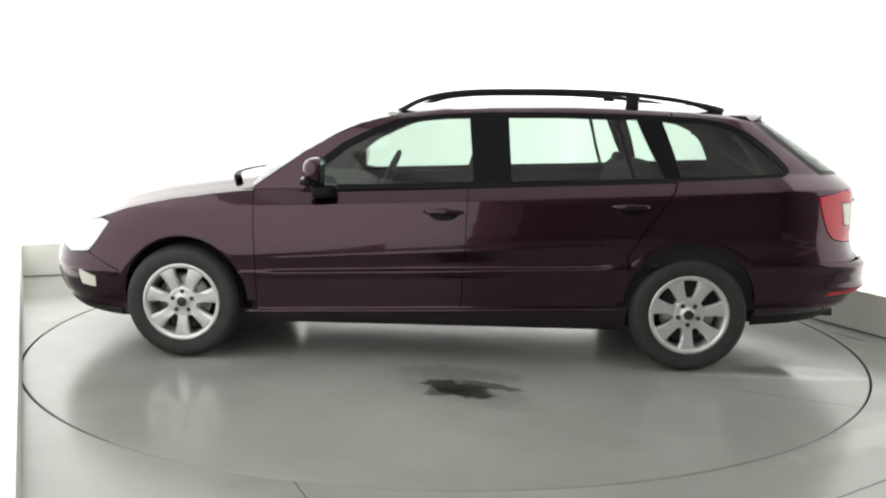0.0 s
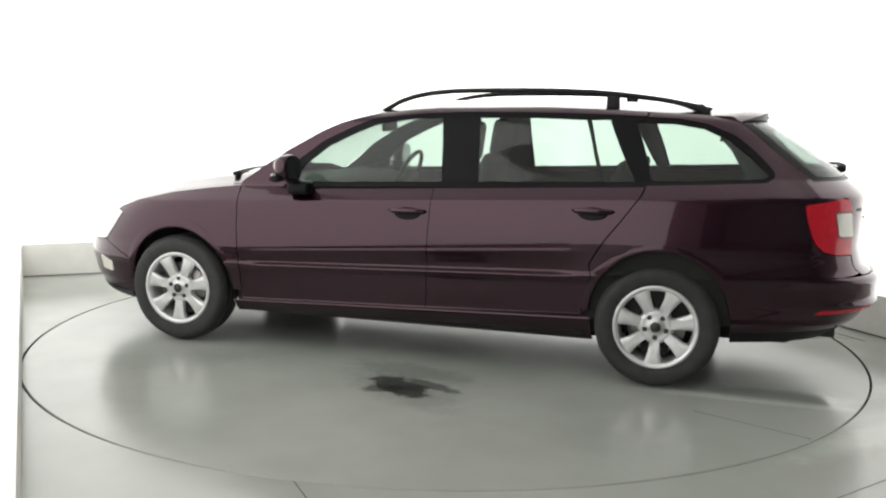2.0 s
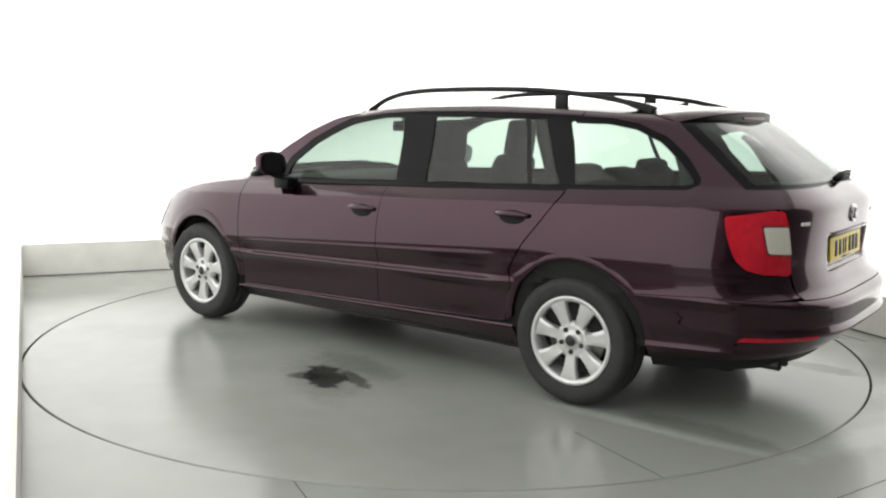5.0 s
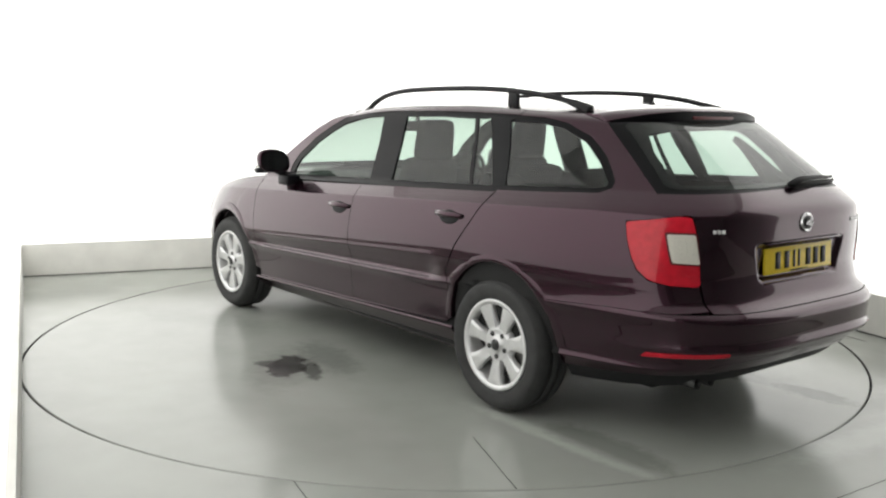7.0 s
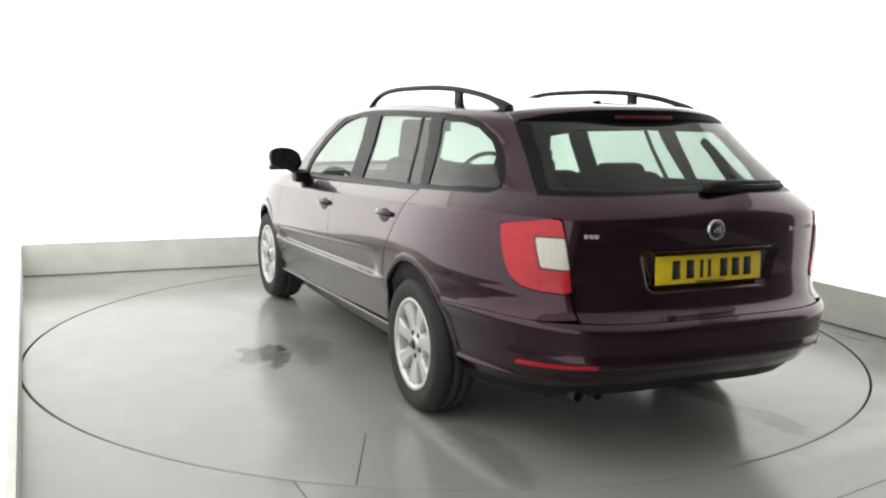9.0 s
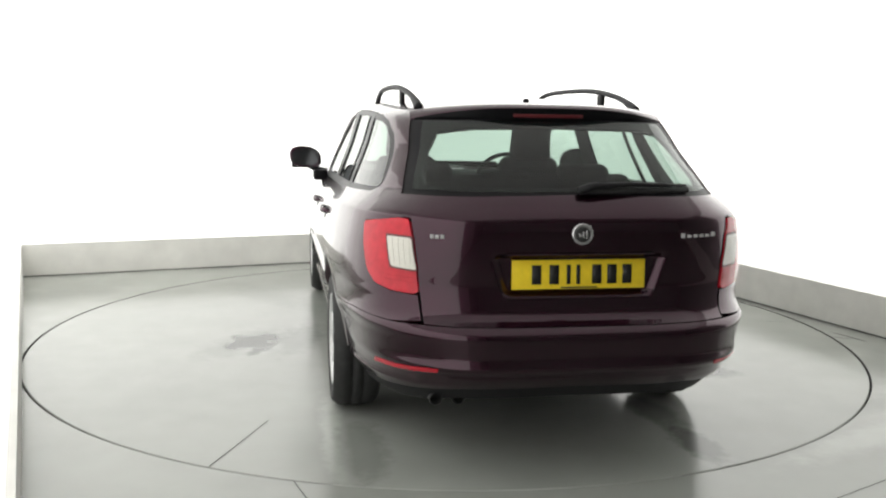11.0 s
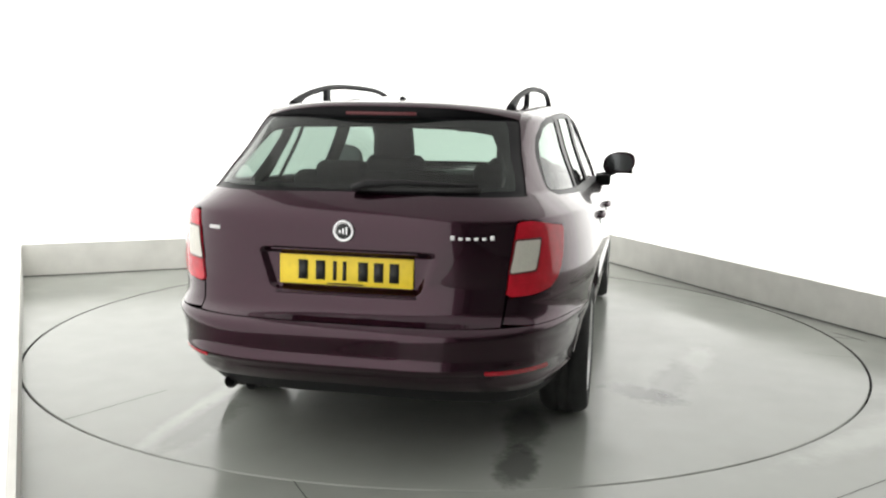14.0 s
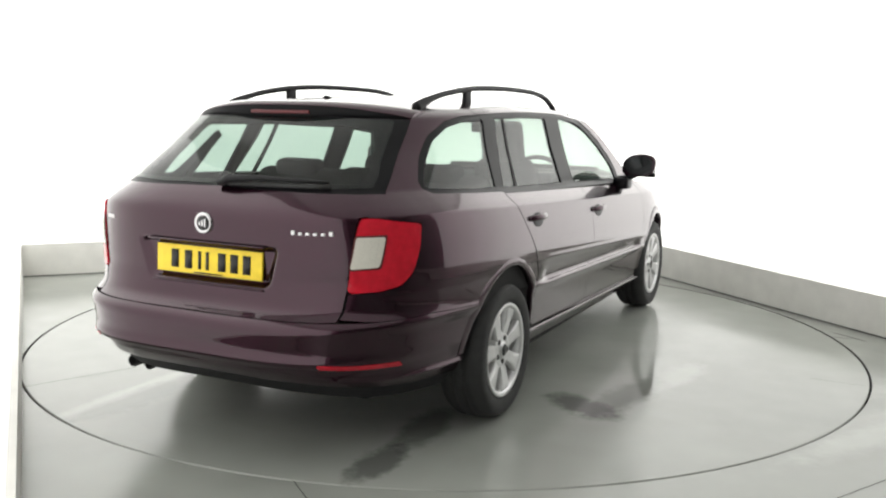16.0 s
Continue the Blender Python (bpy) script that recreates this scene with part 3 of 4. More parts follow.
def side_panels(s):
    who = (s,)
    wing = [(0.967, 0.33)] + [(0.967, 0.6), (0.980, 0.85), (0.992, 0.930)] + [S(*p) for p in [(1.2, 0.908), (1.45, 0.872), (1.7, 0.816), (1.85, 0.762), (1.80, 0.742), (1.87, 0.64), (1.93, 0.567)]]
    wing += [S(1.80, 0.50), S(1.69, 0.46)] + [S(*p) for p in FRONT_ARCH if p[1] > 0.33 and p[0] < 1.68]
    panel("front_wing", [wing], PAINT, car, who, du=0.03, dz=0.01)
    door = [(0.962, sill_z(0.96) + 0.006), (0.962, 0.6), (0.975, 0.85), (0.985, 0.925), (0.90, 0.940), (0.66, belt_z(0.66) - 0.022), (-0.180, belt_z(-0.178) - 0.022), (-0.172, 0.7), (-0.152, sill_z(-0.15) + 0.006)]
    fd = panel("front_door", [door], PAINT, car, who, du=0.03, dz=0.0045)
    seam = [p for p in REAR_SEAM if p[1] < 1.0]
    rdoor = [(-0.156, sill_z(-0.15) + 0.006), (-0.176, 0.7), (-0.184, belt_z(-0.186) - 0.022), S(-1.288, belt_z(-1.288) - 0.022)] + [(x + 0.004, z) for x, z in curve_pts([S(*p) for p in seam if p[1] > 0.6], 4)] + [S(*p) for p in arch(-1.385, 0.355, 0.389, 29, -1, 8)]
    rd = panel("rear_door", [rdoor], PAINT, car, who, du=0.03, dz=0.0045)
    # quarter panel and rear pillar round the quarter window
    q_out = [S(-1.296, 1.022), S(-1.50, 1.032), S(-1.865, 1.052), S(-1.905, 1.075), S(-1.905, 1.10), S(-1.818, 1.195), S(-1.705, 1.28), S(-1.57, 1.335), S(-1.43, 1.358), S(-1.28, 1.362), S(-1.28, top_z(-1.28)), S(-1.5, top_z(-1.5)), S(-1.68, top_z(-1.68)),
             B(0.545, 1.345), B(0.585, 1.24), B(0.625, 1.13), B(0.645, 1.06), B(0.65, 1.0), B(0.65, 0.985), S(-2.046, 0.957), S(-2.062, 0.88), S(-2.086, 0.808), S(-2.108, 0.761), S(-2.148, 0.723), S(-2.215, 0.705), B(0.602, 0.699), B(0.594, 0.614),
             S(-2.25, 0.602), S(-2.0, 0.604), S(-1.70, 0.588)]
    q_out += [S(*p) for p in REAR_ARCH if p[1] > 0.592 and p[0] < -1.4 or p[0] >= -1.4 and p[1] > 0.345 and p[0] < -1.02]
    q_out += [S(*p) for p in arch(-1.385, 0.355, 0.384, 0, 29, 8)] + [S(x - 0.004, z) for x, z in reversed(REAR_SEAM) if z > 0.6]
    quarter = panel("rear_quarter_panel", [q_out], PAINT, car, who, du=0.014, dz=0.008)
    panel("sill", [[(1.02, 0.20), (1.02, sill_z(1.0)), (-1.045, sill_z(-1.04)), (-1.06, 0.20)]], PAINT, car, who, du=0.05, dz=0.005)
    cant = [(0.36, 1.318), (0.2, 1.358)] + [(x, top_z(x)) for x in (0.0, -0.3, -0.6, -0.9, -1.0)] + [S(-1.272, top_z(-1.272)), S(-1.272, 1.366), (-0.95, 1.374), (-0.6, 1.376), (-0.3, 1.372), (-0.05, 1.358), (0.1, 1.342), (0.22, 1.328), (0.35, 1.276)]
    panel("cant_rail", [cant], PAINT, car, who)
    apil = [(0.99, 0.955), (0.86, 1.048), (0.73, 1.138), (0.54, 1.245), (0.36, 1.318), (0.35, 1.276), (0.51, 1.198), (0.65, 1.09), (0.69, 1.03), (0.70, 0.962), (0.72, 0.935), (0.99, 0.928)]
    panel("front_pillar", [apil], PAINT, car, who)
    # black window surround: seals, centre and rear door posts
    seal = [[(0.72, 0.937), (0.70, 0.962), (0.66, 0.966), (-1.27, belt_z(-1.27) + 0.006), S(-1.34, belt_z(-1.3) + 0.004), S(-1.34, belt_z(-1.3) - 0.02), (-1.0, belt_z(-1.0) - 0.021)],
            [(-0.212, 0.985), (-0.180, 1.34), (-0.180, 1.36), (-0.392, 1.370), (-0.416, 1.0), (-0.30, 0.99)],
            [(-1.250, 1.03), (-1.136, 1.350), (-1.136, 1.366), S(-1.262, 1.362), S(-1.224, 1.335), S(-1.322, 1.04)],
            [(0.35, 1.276), (0.22, 1.328), (0.1, 1.346), (-0.05, 1.358), (-0.3, 1.372), (-0.6, 1.376), (-0.95, 1.374), S(-1.27, 1.364), (-1.0, 1.345), (-0.7, 1.351), (-0.3, 1.345), (-0.05, 1.336), (0.09, 1.322), (0.20, 1.300), (0.33, 1.245)],
            [(0.70, 0.962), (0.69, 1.03), (0.65, 1.09), (0.51, 1.198), (0.35, 1.276), (0.33, 1.245), (0.48, 1.171), (0.605, 1.072), (0.64, 1.025), (0.650, 0.962)]]
    panel("window_surround", seal, BLACK_GLOSS, car, who, offset=-0.003, label="gloss black window frame and posts")
    ring = [S(-1.28, 1.020), S(-1.50, 1.030), S(-1.867, 1.050), S(-1.907, 1.073), S(-1.907, 1.102), S(-1.82, 1.197), S(-1.705, 1.282), S(-1.57, 1.337), S(-1.43, 1.360), S(-1.25, 1.364),
            S(-1.25, 1.334), S(-1.42, 1.334), S(-1.56, 1.312), S(-1.685, 1.258), S(-1.79, 1.178), S(-1.875, 1.096), S(-1.875, 1.082), S(-1.85, 1.072), S(-1.50, 1.054), S(-1.28, 1.046)]
    panel("quarter_window_seal", [ring], BLACK_GLOSS, quarter, who, offset=-0.004, label="black rubber window seal")
    g = panel("window", [FRONT_GLASS], GLASS, fd, who, offset=-0.010, rim=0, label="green-tinted door glass")
    g2 = panel("window", [REAR_GLASS], GLASS, rd, who, offset=-0.010, rim=0, label="green-tinted door glass")
    g3 = panel("quarter_window", [QUARTER_GLASS], GLASS, quarter, who, offset=-0.008, rim=0, label="green-tinted fixed side glass")
    panel("window_bar", [[(-1.090, 1.03), (-0.985, 1.36), (-0.960, 1.36), (-1.065, 1.03)]], BLACK_PLASTIC, rd, who, offset=-0.006)
    for o in (g, g2, g3):
        o.visible_shadow = False
    # door handles: grip, and a black disc on the skin for the cup's shade
    for x0, z0, dr in ((-0.055, 0.838, fd), (-1.045, 0.884, rd)):
        y0 = float(half_width(x0, z0)) * s
        bm = bmesh.new()
        tube(bm, [(x0 + 0.105, y0 - 0.004 * s, z0 + 0.004), (x0 + 0.085, y0 + 0.014 * s, z0 + 0.006), (x0 + 0.03, y0 + 0.027 * s, z0 + 0.008), (x0 - 0.03, y0 + 0.027 * s, z0 + 0.008), (x0 - 0.085, y0 + 0.014 * s, z0 + 0.006), (x0 - 0.105, y0 - 0.004 * s, z0 + 0.004)],
             [0.006, 0.008, 0.009, 0.009, 0.008, 0.006], [0.008, 0.013, 0.016, 0.016, 0.013, 0.008], 12)
        part("door_handle", bm, PAINT, dr)
        bm = bmesh.new()
        lathe(bm, [(0.001, 0.0022), (0.05, 0.002), (0.072, 0.0012), (0.080, -0.001)], 28, "y")
        for v in bm.verts:
            cx, cz = v.co.x * 0.95 + x0, v.co.z * 0.42 + z0 - 0.008
            v.co = Vector((cx, (float(half_width(cx, cz)) + v.co.y + 0.001) * s, cz))
        part("handle_cup_shade", bm, BLACK_GLOSS, dr, "black disc painting the shade of the cup behind the door handle")
    # wheel arch lips and liners
    for arc, cx, cz in ((REAR_ARCH, -1.385, 0.355), (FRONT_ARCH, 1.365, 0.335)):
        bm = bmesh.new()
        outer = [q for q in arc if q[1] > (0.36 if q[0] < -1.4 else 0.325)]
        lip = np.array([skin(*S(*q)) for q in outer])
        rows = []
        for (ax, az), p in zip(outer, lip):
            d = Vector((ax - cx, 0, az - cz)).normalized()
            c = Vector((p[0], p[1], p[2]))
            rows.append([c + d * 0.050 + Vector((0, -0.002, 0)), c + d * 0.036 + Vector((0, 0.0025, 0)), c + d * 0.008 + Vector((0, 0.0045, 0)), c + d * 0.001 + Vector((0, 0.003, 0)), c - d * 0.002 + Vector((0, -0.004, 0)), c - d * 0.002 - Vector((0, 0.05, 0))])
        vs = [[bm.verts.new((q.x, q.y * s, q.z)) for q in r] for r in rows]
        for a, b in zip(vs, vs[1:]):
            for i in range(len(a) - 1):
                bm.faces.new((a[i], a[i + 1], b[i + 1], b[i]))
        bmesh.ops.recalc_face_normals(bm, faces=bm.faces)
        if sum(f.normal.y * s for f in bm.faces) < 0:
            bmesh.ops.reverse_faces(bm, faces=bm.faces)
        part("wheel_arch_lip", bm, PAINT, car)
        bm = bmesh.new()
        seg = 24
        rings = [[bm.verts.new((cx + 0.352 * math.cos(t), y * s, cz + 0.352 * math.sin(t))) for t in (math.pi * 1.0 * k / seg for k in range(seg + 1))] for y in (0.80, 0.50)]
        for i in range(seg):
            bm.faces.new((rings[0][i], rings[0][i + 1], rings[1][i + 1], rings[1][i]))
        bm.faces.new(rings[1])
        part("wheel_arch_liner", bm, DARK, car)
    # inner shells: dark door cards, body behind the shut lines
    shell = [(1.0, 0.20), (0.99, 0.92), (0.70, 0.94), (-1.28, belt_z(-1.28) - 0.012), S(-1.85, 1.045), S(-2.2, 1.045), S(-2.25, 0.62), S(-1.75, 0.52)] + [S(*p) for p in arch(-1.385, 0.355, 0.36, 25, 185)] + [(-1.04, 0.20)]
    panel("door_card", [shell], CABIN, car, who, du=0.08, dz=0.08, offset=-0.075, rim=0)
    panel("body_inner", [shell], DARK, car, who, du=0.05, dz=0.025, offset=-0.024, rim=0)
    # the inside of pillars and roof edge
    pill = [[(0.36, 1.345), (0.0, 1.38), (-0.6, 1.395), S(-1.28, 1.39), S(-1.6, 1.37), S(-1.6, 1.335), S(-1.28, 1.35), (-0.6, 1.36), (0.0, 1.345), (0.33, 1.275), (0.50, 1.195), (0.66, 1.07), (0.70, 1.0), (0.98, 0.95), (0.75, 1.14), (0.55, 1.255)],
            [(-0.26, 0.99), (-0.22, 1.36), (-0.37, 1.36), (-0.40, 1.0)],
            [S(-1.265, 1.03), S(-1.155, 1.36), S(-1.21, 1.36), S(-1.31, 1.04)],
            [S(-1.87, 1.06), S(-1.80, 1.18), S(-1.67, 1.28), S(-1.56, 1.34), S(-1.6, 1.37), B(0.55, 1.34), B(0.60, 1.20), B(0.63, 1.07), B(0.63, 1.0), S(-1.87, 1.0)]]
    panel("pillar_trim", pill, CABIN, car, who, du=0.06, dz=0.06, offset=-0.030, rim=0)
    thick = [S(-1.80, 0.99), S(-1.80, 1.10), S(-1.66, 1.36), B(0.55, 1.352), B(0.60, 1.20), B(0.63, 1.0)]
    panel("rear_pillar_lining", [thick], GREY_TRIM, car, who, du=0.06, dz=0.06, offset=-0.10, rim=0.03)
    # tail lamp
    lamp = [S(-2.050, 0.953), S(-2.066, 0.88), S(-2.090, 0.81), S(-2.112, 0.765), S(-2.150, 0.728), S(-2.215, 0.710), B(0.612, 0.704), B(0.596, 0.715), B(0.606, 0.80), B(0.618, 0.90), B(0.630, 0.980), B(0.668, 0.982)]
    tl = panel("tail_light", [rounded(lamp, 0.015, 4)], RED_LENS, car, who, du=0.02, dz=0.02, offset=0.006, rim=0.03, label="glossy red tail light with clear section")
    clear = rounded([B(0.605, 0.796), B(0.623, 0.914), B(0.702, 0.914), B(0.690, 0.802)], 0.012, 4)
    panel("clear_section", [clear], CLEAR_LENS, tl, who, du=0.02, dz=0.02, offset=0.0085, rim=0.006, label="clear ribbed reversing lens")
    for k in range(3):
        z0 = 0.742 + 0.018 * k
        rib = [B(0.612, z0), B(0.612, z0 + 0.006), S(-2.19, z0 + 0.010), S(-2.19, z0 + 0.004)]
        panel("lens_rib", [rib], RED_LENS, tl, who, du=0.02, dz=0.02, offset=0.0075, rim=0.003)
    edge = [B(0.601, 0.789), B(0.618, 0.921), B(0.707, 0.922), B(0.695, 0.794)]
    panel("lens_divider", [rounded(edge, 0.012, 4)], DIM_RED, tl, who, du=0.02, dz=0.02, offset=0.0072, rim=0.003, label="dark red lens divider")
    for k in range(4):
        a0, a1 = 0.630 + 0.018 * k, 0.634 + 0.018 * k
        panel("lens_flute", [[B(a0 - 0.008, 0.806), B(a0, 0.908), B(a1, 0.908), B(a1 - 0.008, 0.806)]], CLEAR_LENS, tl, who, du=0.02, dz=0.03, offset=0.0098, rim=0.003)
    # headlamp
    hl = rounded([S(1.80, 0.738), S(1.86, 0.752), F(0.58, 0.690), F(0.54, 0.61), F(0.68, 0.555), S(1.93, 0.572), S(1.87, 0.64)], 0.02, 4)
    panel("headlight", [hl], HEAD_LENS, car, who, du=0.03, dz=0.03, offset=0.004, label="clear glass headlight")


for side in (1, -1):
    side_panels(side)


# rear: bumper, tailgate, glass
def rear_end():
    both = (1, -1)
    bump = [S(-1.700, 0.585), S(-2.0, 0.6012), S(-2.25, 0.5995), B(0.60, 0.6015), (MID_R, 0.6005), (MID_R, 0.440), B(0.5, 0.432), S(-2.23, 0.406), S(-1.905, 0.392), S(-1.735, 0.380)] + [S(*p) for p in REAR_ARCH if 0.38 < p[1] < 0.582 and p[0] < -1.4]
    rb = panel("rear_bumper", [bump], PAINT, car, both, du=0.012, dz=0.006)
    low = [S(-1.735, 0.376), S(-1.905, 0.388), S(-2.23, 0.402), B(0.5, 0.428), (MID_R, 0.436), (MID_R, 0.345), B(0.45, 0.338), S(-2.15, 0.312), S(-1.742, 0.29)]
    panel("lower_valance", [low], PAINT, rb, both, du=0.02, dz=0.012, offset=-0.016, label="painted lower bumper skirt")
    under = [S(-1.742, 0.294), S(-2.15, 0.316), B(0.45, 0.342), (MID_R, 0.349), (MID_R, 0.28), B(0.45, 0.27), S(-2.15, 0.245), S(-1.745, 0.225)]
    panel("bumper_underside", [under], BLACK_PLASTIC, rb, both, du=0.03, dz=0.02, offset=-0.024, label="black plastic bumper edge")
    for s in both:
        refl = rounded([B(0.745, 0.414), B(0.54, 0.434), B(0.54, 0.450), B(0.745, 0.434)], 0.006, 3)
        panel("reflector", [refl], RED_LENS, rb, (s,), offset=0.003, label="red strip reflector")
    gate = [B(0.586, 0.606), B(0.592, 0.70), B(0.601, 0.80), B(0.613, 0.90), B(0.625, 0.986), B(0.650, 0.99), B(0.644, 1.062), (MID_R, 1.075), (MID_R, 0.604), B(0.45, 0.604)]
    tg = panel("tailgate", [gate], PAINT, car, both, du=0.012, dz=0.0075, rim=0.02)
    frame_l = [B(0.650, 1.064), B(0.630, 1.13), B(0.590, 1.24), B(0.550, 1.345), (MID_R, 1.362), (MID_R, 1.325), B(0.35, 1.318), B(0.475, 1.298), B(0.525, 1.23), B(0.565, 1.14), B(0.56, 1.10), (MID_R, 1.10), (MID_R, 1.077)]
    panel("rear_window_border", [frame_l], BLACK_GLOSS, tg, both, du=0.03, dz=0.02, offset=-0.005, label="black printed glass border")
    glass = [B(0.60, 1.085), B(0.59, 1.14), B(0.55, 1.24), B(0.51, 1.34), (MID_R, 1.356), (MID_R, 1.085)]
    rg = panel("rear_window", [glass], TAIL_GLASS, tg, both, du=0.03, dz=0.02, offset=-0.003, rim=0, label="green-tinted rear window")
    rg.visible_shadow = False
    # gate lining seen through the glass
    lining = [B(0.60, 0.66), B(0.60, 1.07), (MID_R, 1.07), (MID_R, 0.66)]
    panel("gate_lining", [lining], CABIN, tg, both, du=0.06, dz=0.06, offset=-0.05, rim=0)
    # spoiler
    bm = bmesh.new()
    cols = []
    n = 24
    for i in range(n + 1):
        y = -0.56 + 1.12 * i / n
        k = abs(y) / 0.56
        xe = -1.880 + 0.150 * k ** 3
        ze = float(roof_c(-1.86)) + 0.008 - 0.050 * k ** 3
        xf = -1.70 + 0.10 * k ** 3
        zf = float(roof_c(-1.70)) + 0.004 - 0.033 * k ** 3
        th = 0.078 * (1 - 0.75 * k ** 4)
        cols.append([bm.verts.new(c) for c in ((xf, y, zf), (xf - 0.09, y, zf * 0.5 + ze * 0.5 + 0.010), (xe + 0.015, y, ze + 0.004), (xe, y, ze - 0.006), (xe + 0.004, y, ze - th * 0.85), (xe + 0.016, y, ze - th), (xe + 0.06, y, ze - th * 0.9))])
    for a, b in zip(cols, cols[1:]):
        for i in range(6):
            bm.faces.new((a[i], b[i], b[i + 1], a[i + 1]))
    for c in (cols[0], cols[-1]):
        bm.faces.new(c)
    bmesh.ops.recalc_face_normals(bm, faces=bm.faces)
    sp = sharp(part("spoiler", bm, PAINT, car), 50)
    bm = bmesh.new()
    cols = []
    for i in range(n + 1):
        y = -0.545 + 1.09 * i / n
        k = abs(y) / 0.56
        xe = -1.880 + 0.150 * k ** 3
        ze = float(roof_c(-1.86)) + 0.008 - 0.050 * k ** 3
        th = 0.078 * (1 - 0.75 * k ** 4)
        cols.append([bm.verts.new(c) for c in ((xe - 0.003, y, ze - 0.009), (xe + 0.001, y, ze - th * 0.85 - 0.003), (xe + 0.015, y, ze - th - 0.004), (xe + 0.06, y, ze - th * 0.9 - 0.004))])
    for a, b in zip(cols, cols[1:]):
        for i in range(3):
            bm.faces.new((a[i], b[i], b[i + 1], a[i + 1]))
    bmesh.ops.recalc_face_normals(bm, faces=bm.faces)
    part("spoiler_underside", bm, BLACK_GLOSS, sp, "gloss black spoiler underside")
    bm = bmesh.new()
    box(bm, -1.8855, -1.86, -0.15, 0.15, 1.358, 1.372, 0.003)
    part("brake_light", bm, DIM_RED, sp, "slim red high brake light")
    # number plate with plain bars for its characters
    tilt = pose(-2.352, 0, 0.783, 0, 3)
    bm = box(bmesh.new(), -0.006, 0.004, -0.26, 0.26, -0.0555, 0.0555, 0.002, m=tilt)
    npl = part("number_plate", bm, PLATE, car, "yellow rear number plate with black characters")
    for y in (0.166, 0.098, 0.042, 0.004, -0.068, -0.128, -0.188):
        w = 0.007 if y in (0.042, 0.004) else 0.018
        bm = box(bmesh.new(), -0.0085, -0.006, y - w, y + w, -0.036, 0.036, 0.0, m=tilt)
        part("character_bar", bm, INK, npl)
    bm = box(bmesh.new(), -0.0085, -0.006, -0.07, 0.07, -0.052, -0.047, 0.0, m=tilt)
    part("maker_strip", bm, INK, npl)
    # handle strip over the plate bay and bright lip beneath
    bm = box(bmesh.new(), -2.386, -2.36, -0.285, 0.285, 0.858, 0.865, 0.003)
    part("plate_lamp_strip", bm, PAINT, tg)
    bm = box(bmesh.new(), -2.379, -2.345, -0.275, 0.275, 0.694, 0.699, 0.002)
    part("plate_bay_lip", bm, PAINT, tg)
    # round badge
    bm = bmesh.new()
    lathe(bm, [(0.001, -0.010), (0.022, -0.010), (0.026, -0.007), (0.032, -0.008), (0.037, -0.011), (0.041, -0.008), (0.042, 0.004)], 40, "x", (-2.377, 0, 0.937))
    bd = part("badge", bm, CHROME, car, "round chrome badge with dark emblem")
    bm = lathe(bmesh.new(), [(0.001, -0.0108), (0.0275, -0.0108), (0.0285, -0.0095)], 32, "x", (-2.377, 0, 0.937))
    part("badge_field", bm, INK, bd, "dark field of the badge")
    bm = bmesh.new()
    for k in range(3):
        box(bm, -2.3905, -2.3875, -0.018 + 0.013 * k, -0.010 + 0.013 * k, 0.922 + 0.003 * k, 0.954 - 0.006 * k, 0.001)
    part("emblem", bm, CHROME, bd)
    # small model lettering as plain chrome bars
    for k in range(6):
        y = -0.405 - 0.028 * k
        px = skin(*B(abs(y), 0.925))[0]
        bm = box(bmesh.new(), px - 0.005, px + 0.004, y - 0.008, y + 0.008, 0.918, 0.929 + (0.006 if k in (0, 5) else 0), 0.001)
        part("letter_bar", bm, ALLOY, tg)
    for k in range(3):
        y = 0.555 - 0.018 * k
        px = skin(*B(abs(y), 0.925))[0]
        bm = box(bmesh.new(), px - 0.005, px + 0.004, y - 0.007, y + 0.007, 0.917, 0.932, 0.001)
        part("letter_bar", bm, ALLOY, tg)
    # wiper
    def on_glass(y, z, d):
        p = skin(*B(abs(y), z))
        return (p[0] - d, y, p[2] + d * 0.6)
    bm = bmesh.new()
    tube(bm, [on_glass(y, z, d) for y, z, d in ((-0.01, 1.082, 0.012), (-0.06, 1.090, 0.030), (-0.2, 1.098, 0.028), (-0.36, 1.098, 0.02), (-0.47, 1.098, 0.014))], [0.022, 0.020, 0.013, 0.010, 0.006], [0.016, 0.016, 0.010, 0.008, 0.006], 10)
    wp = part("rear_wiper", bm, BLACK_PLASTIC, car, "black rear wiper arm")
    bm = bmesh.new()
    tube(bm, [on_glass(y, 1.086 + 0.0, 0.006) for y in (-0.04, -0.15, -0.3, -0.40, -0.48)], 0.006, 0.010, 8)
    part("wiper_blade", bm, RUBBER, wp)
    # twin tail pipes
    for y in (0.52, 0.43):
        bm = lathe(bmesh.new(), [(0.026, 0.16), (0.026, 0.0), (0.024, -0.004), (0.021, 0.0), (0.021, 0.12), (0.001, 0.12)], 24, "x", (-2.25, y, 0.284))
        part("tail_pipe", bm, BOLT, car, "dull dark steel exhaust pipe")


rear_end()


# roof, bonnet, windscreen as nets across the car
def net(name, rows, material, parent, label="", sm=True):
    """A mesh through rows of points."""
    bm = bmesh.new()
    vs = [[bm.verts.new(p) for p in r] for r in rows]
    for a, b in zip(vs, vs[1:]):
        for i in range(len(a) - 1):
            bm.faces.new((a[i], a[i + 1], b[i + 1], b[i]))
    bmesh.ops.recalc_face_normals(bm, faces=bm.faces)
    if sum(f.normal.z * f.calc_area() for f in bm.faces) < 0:
        bmesh.ops.reverse_faces(bm, faces=bm.faces)
    return part(name, bm, material, parent, label)


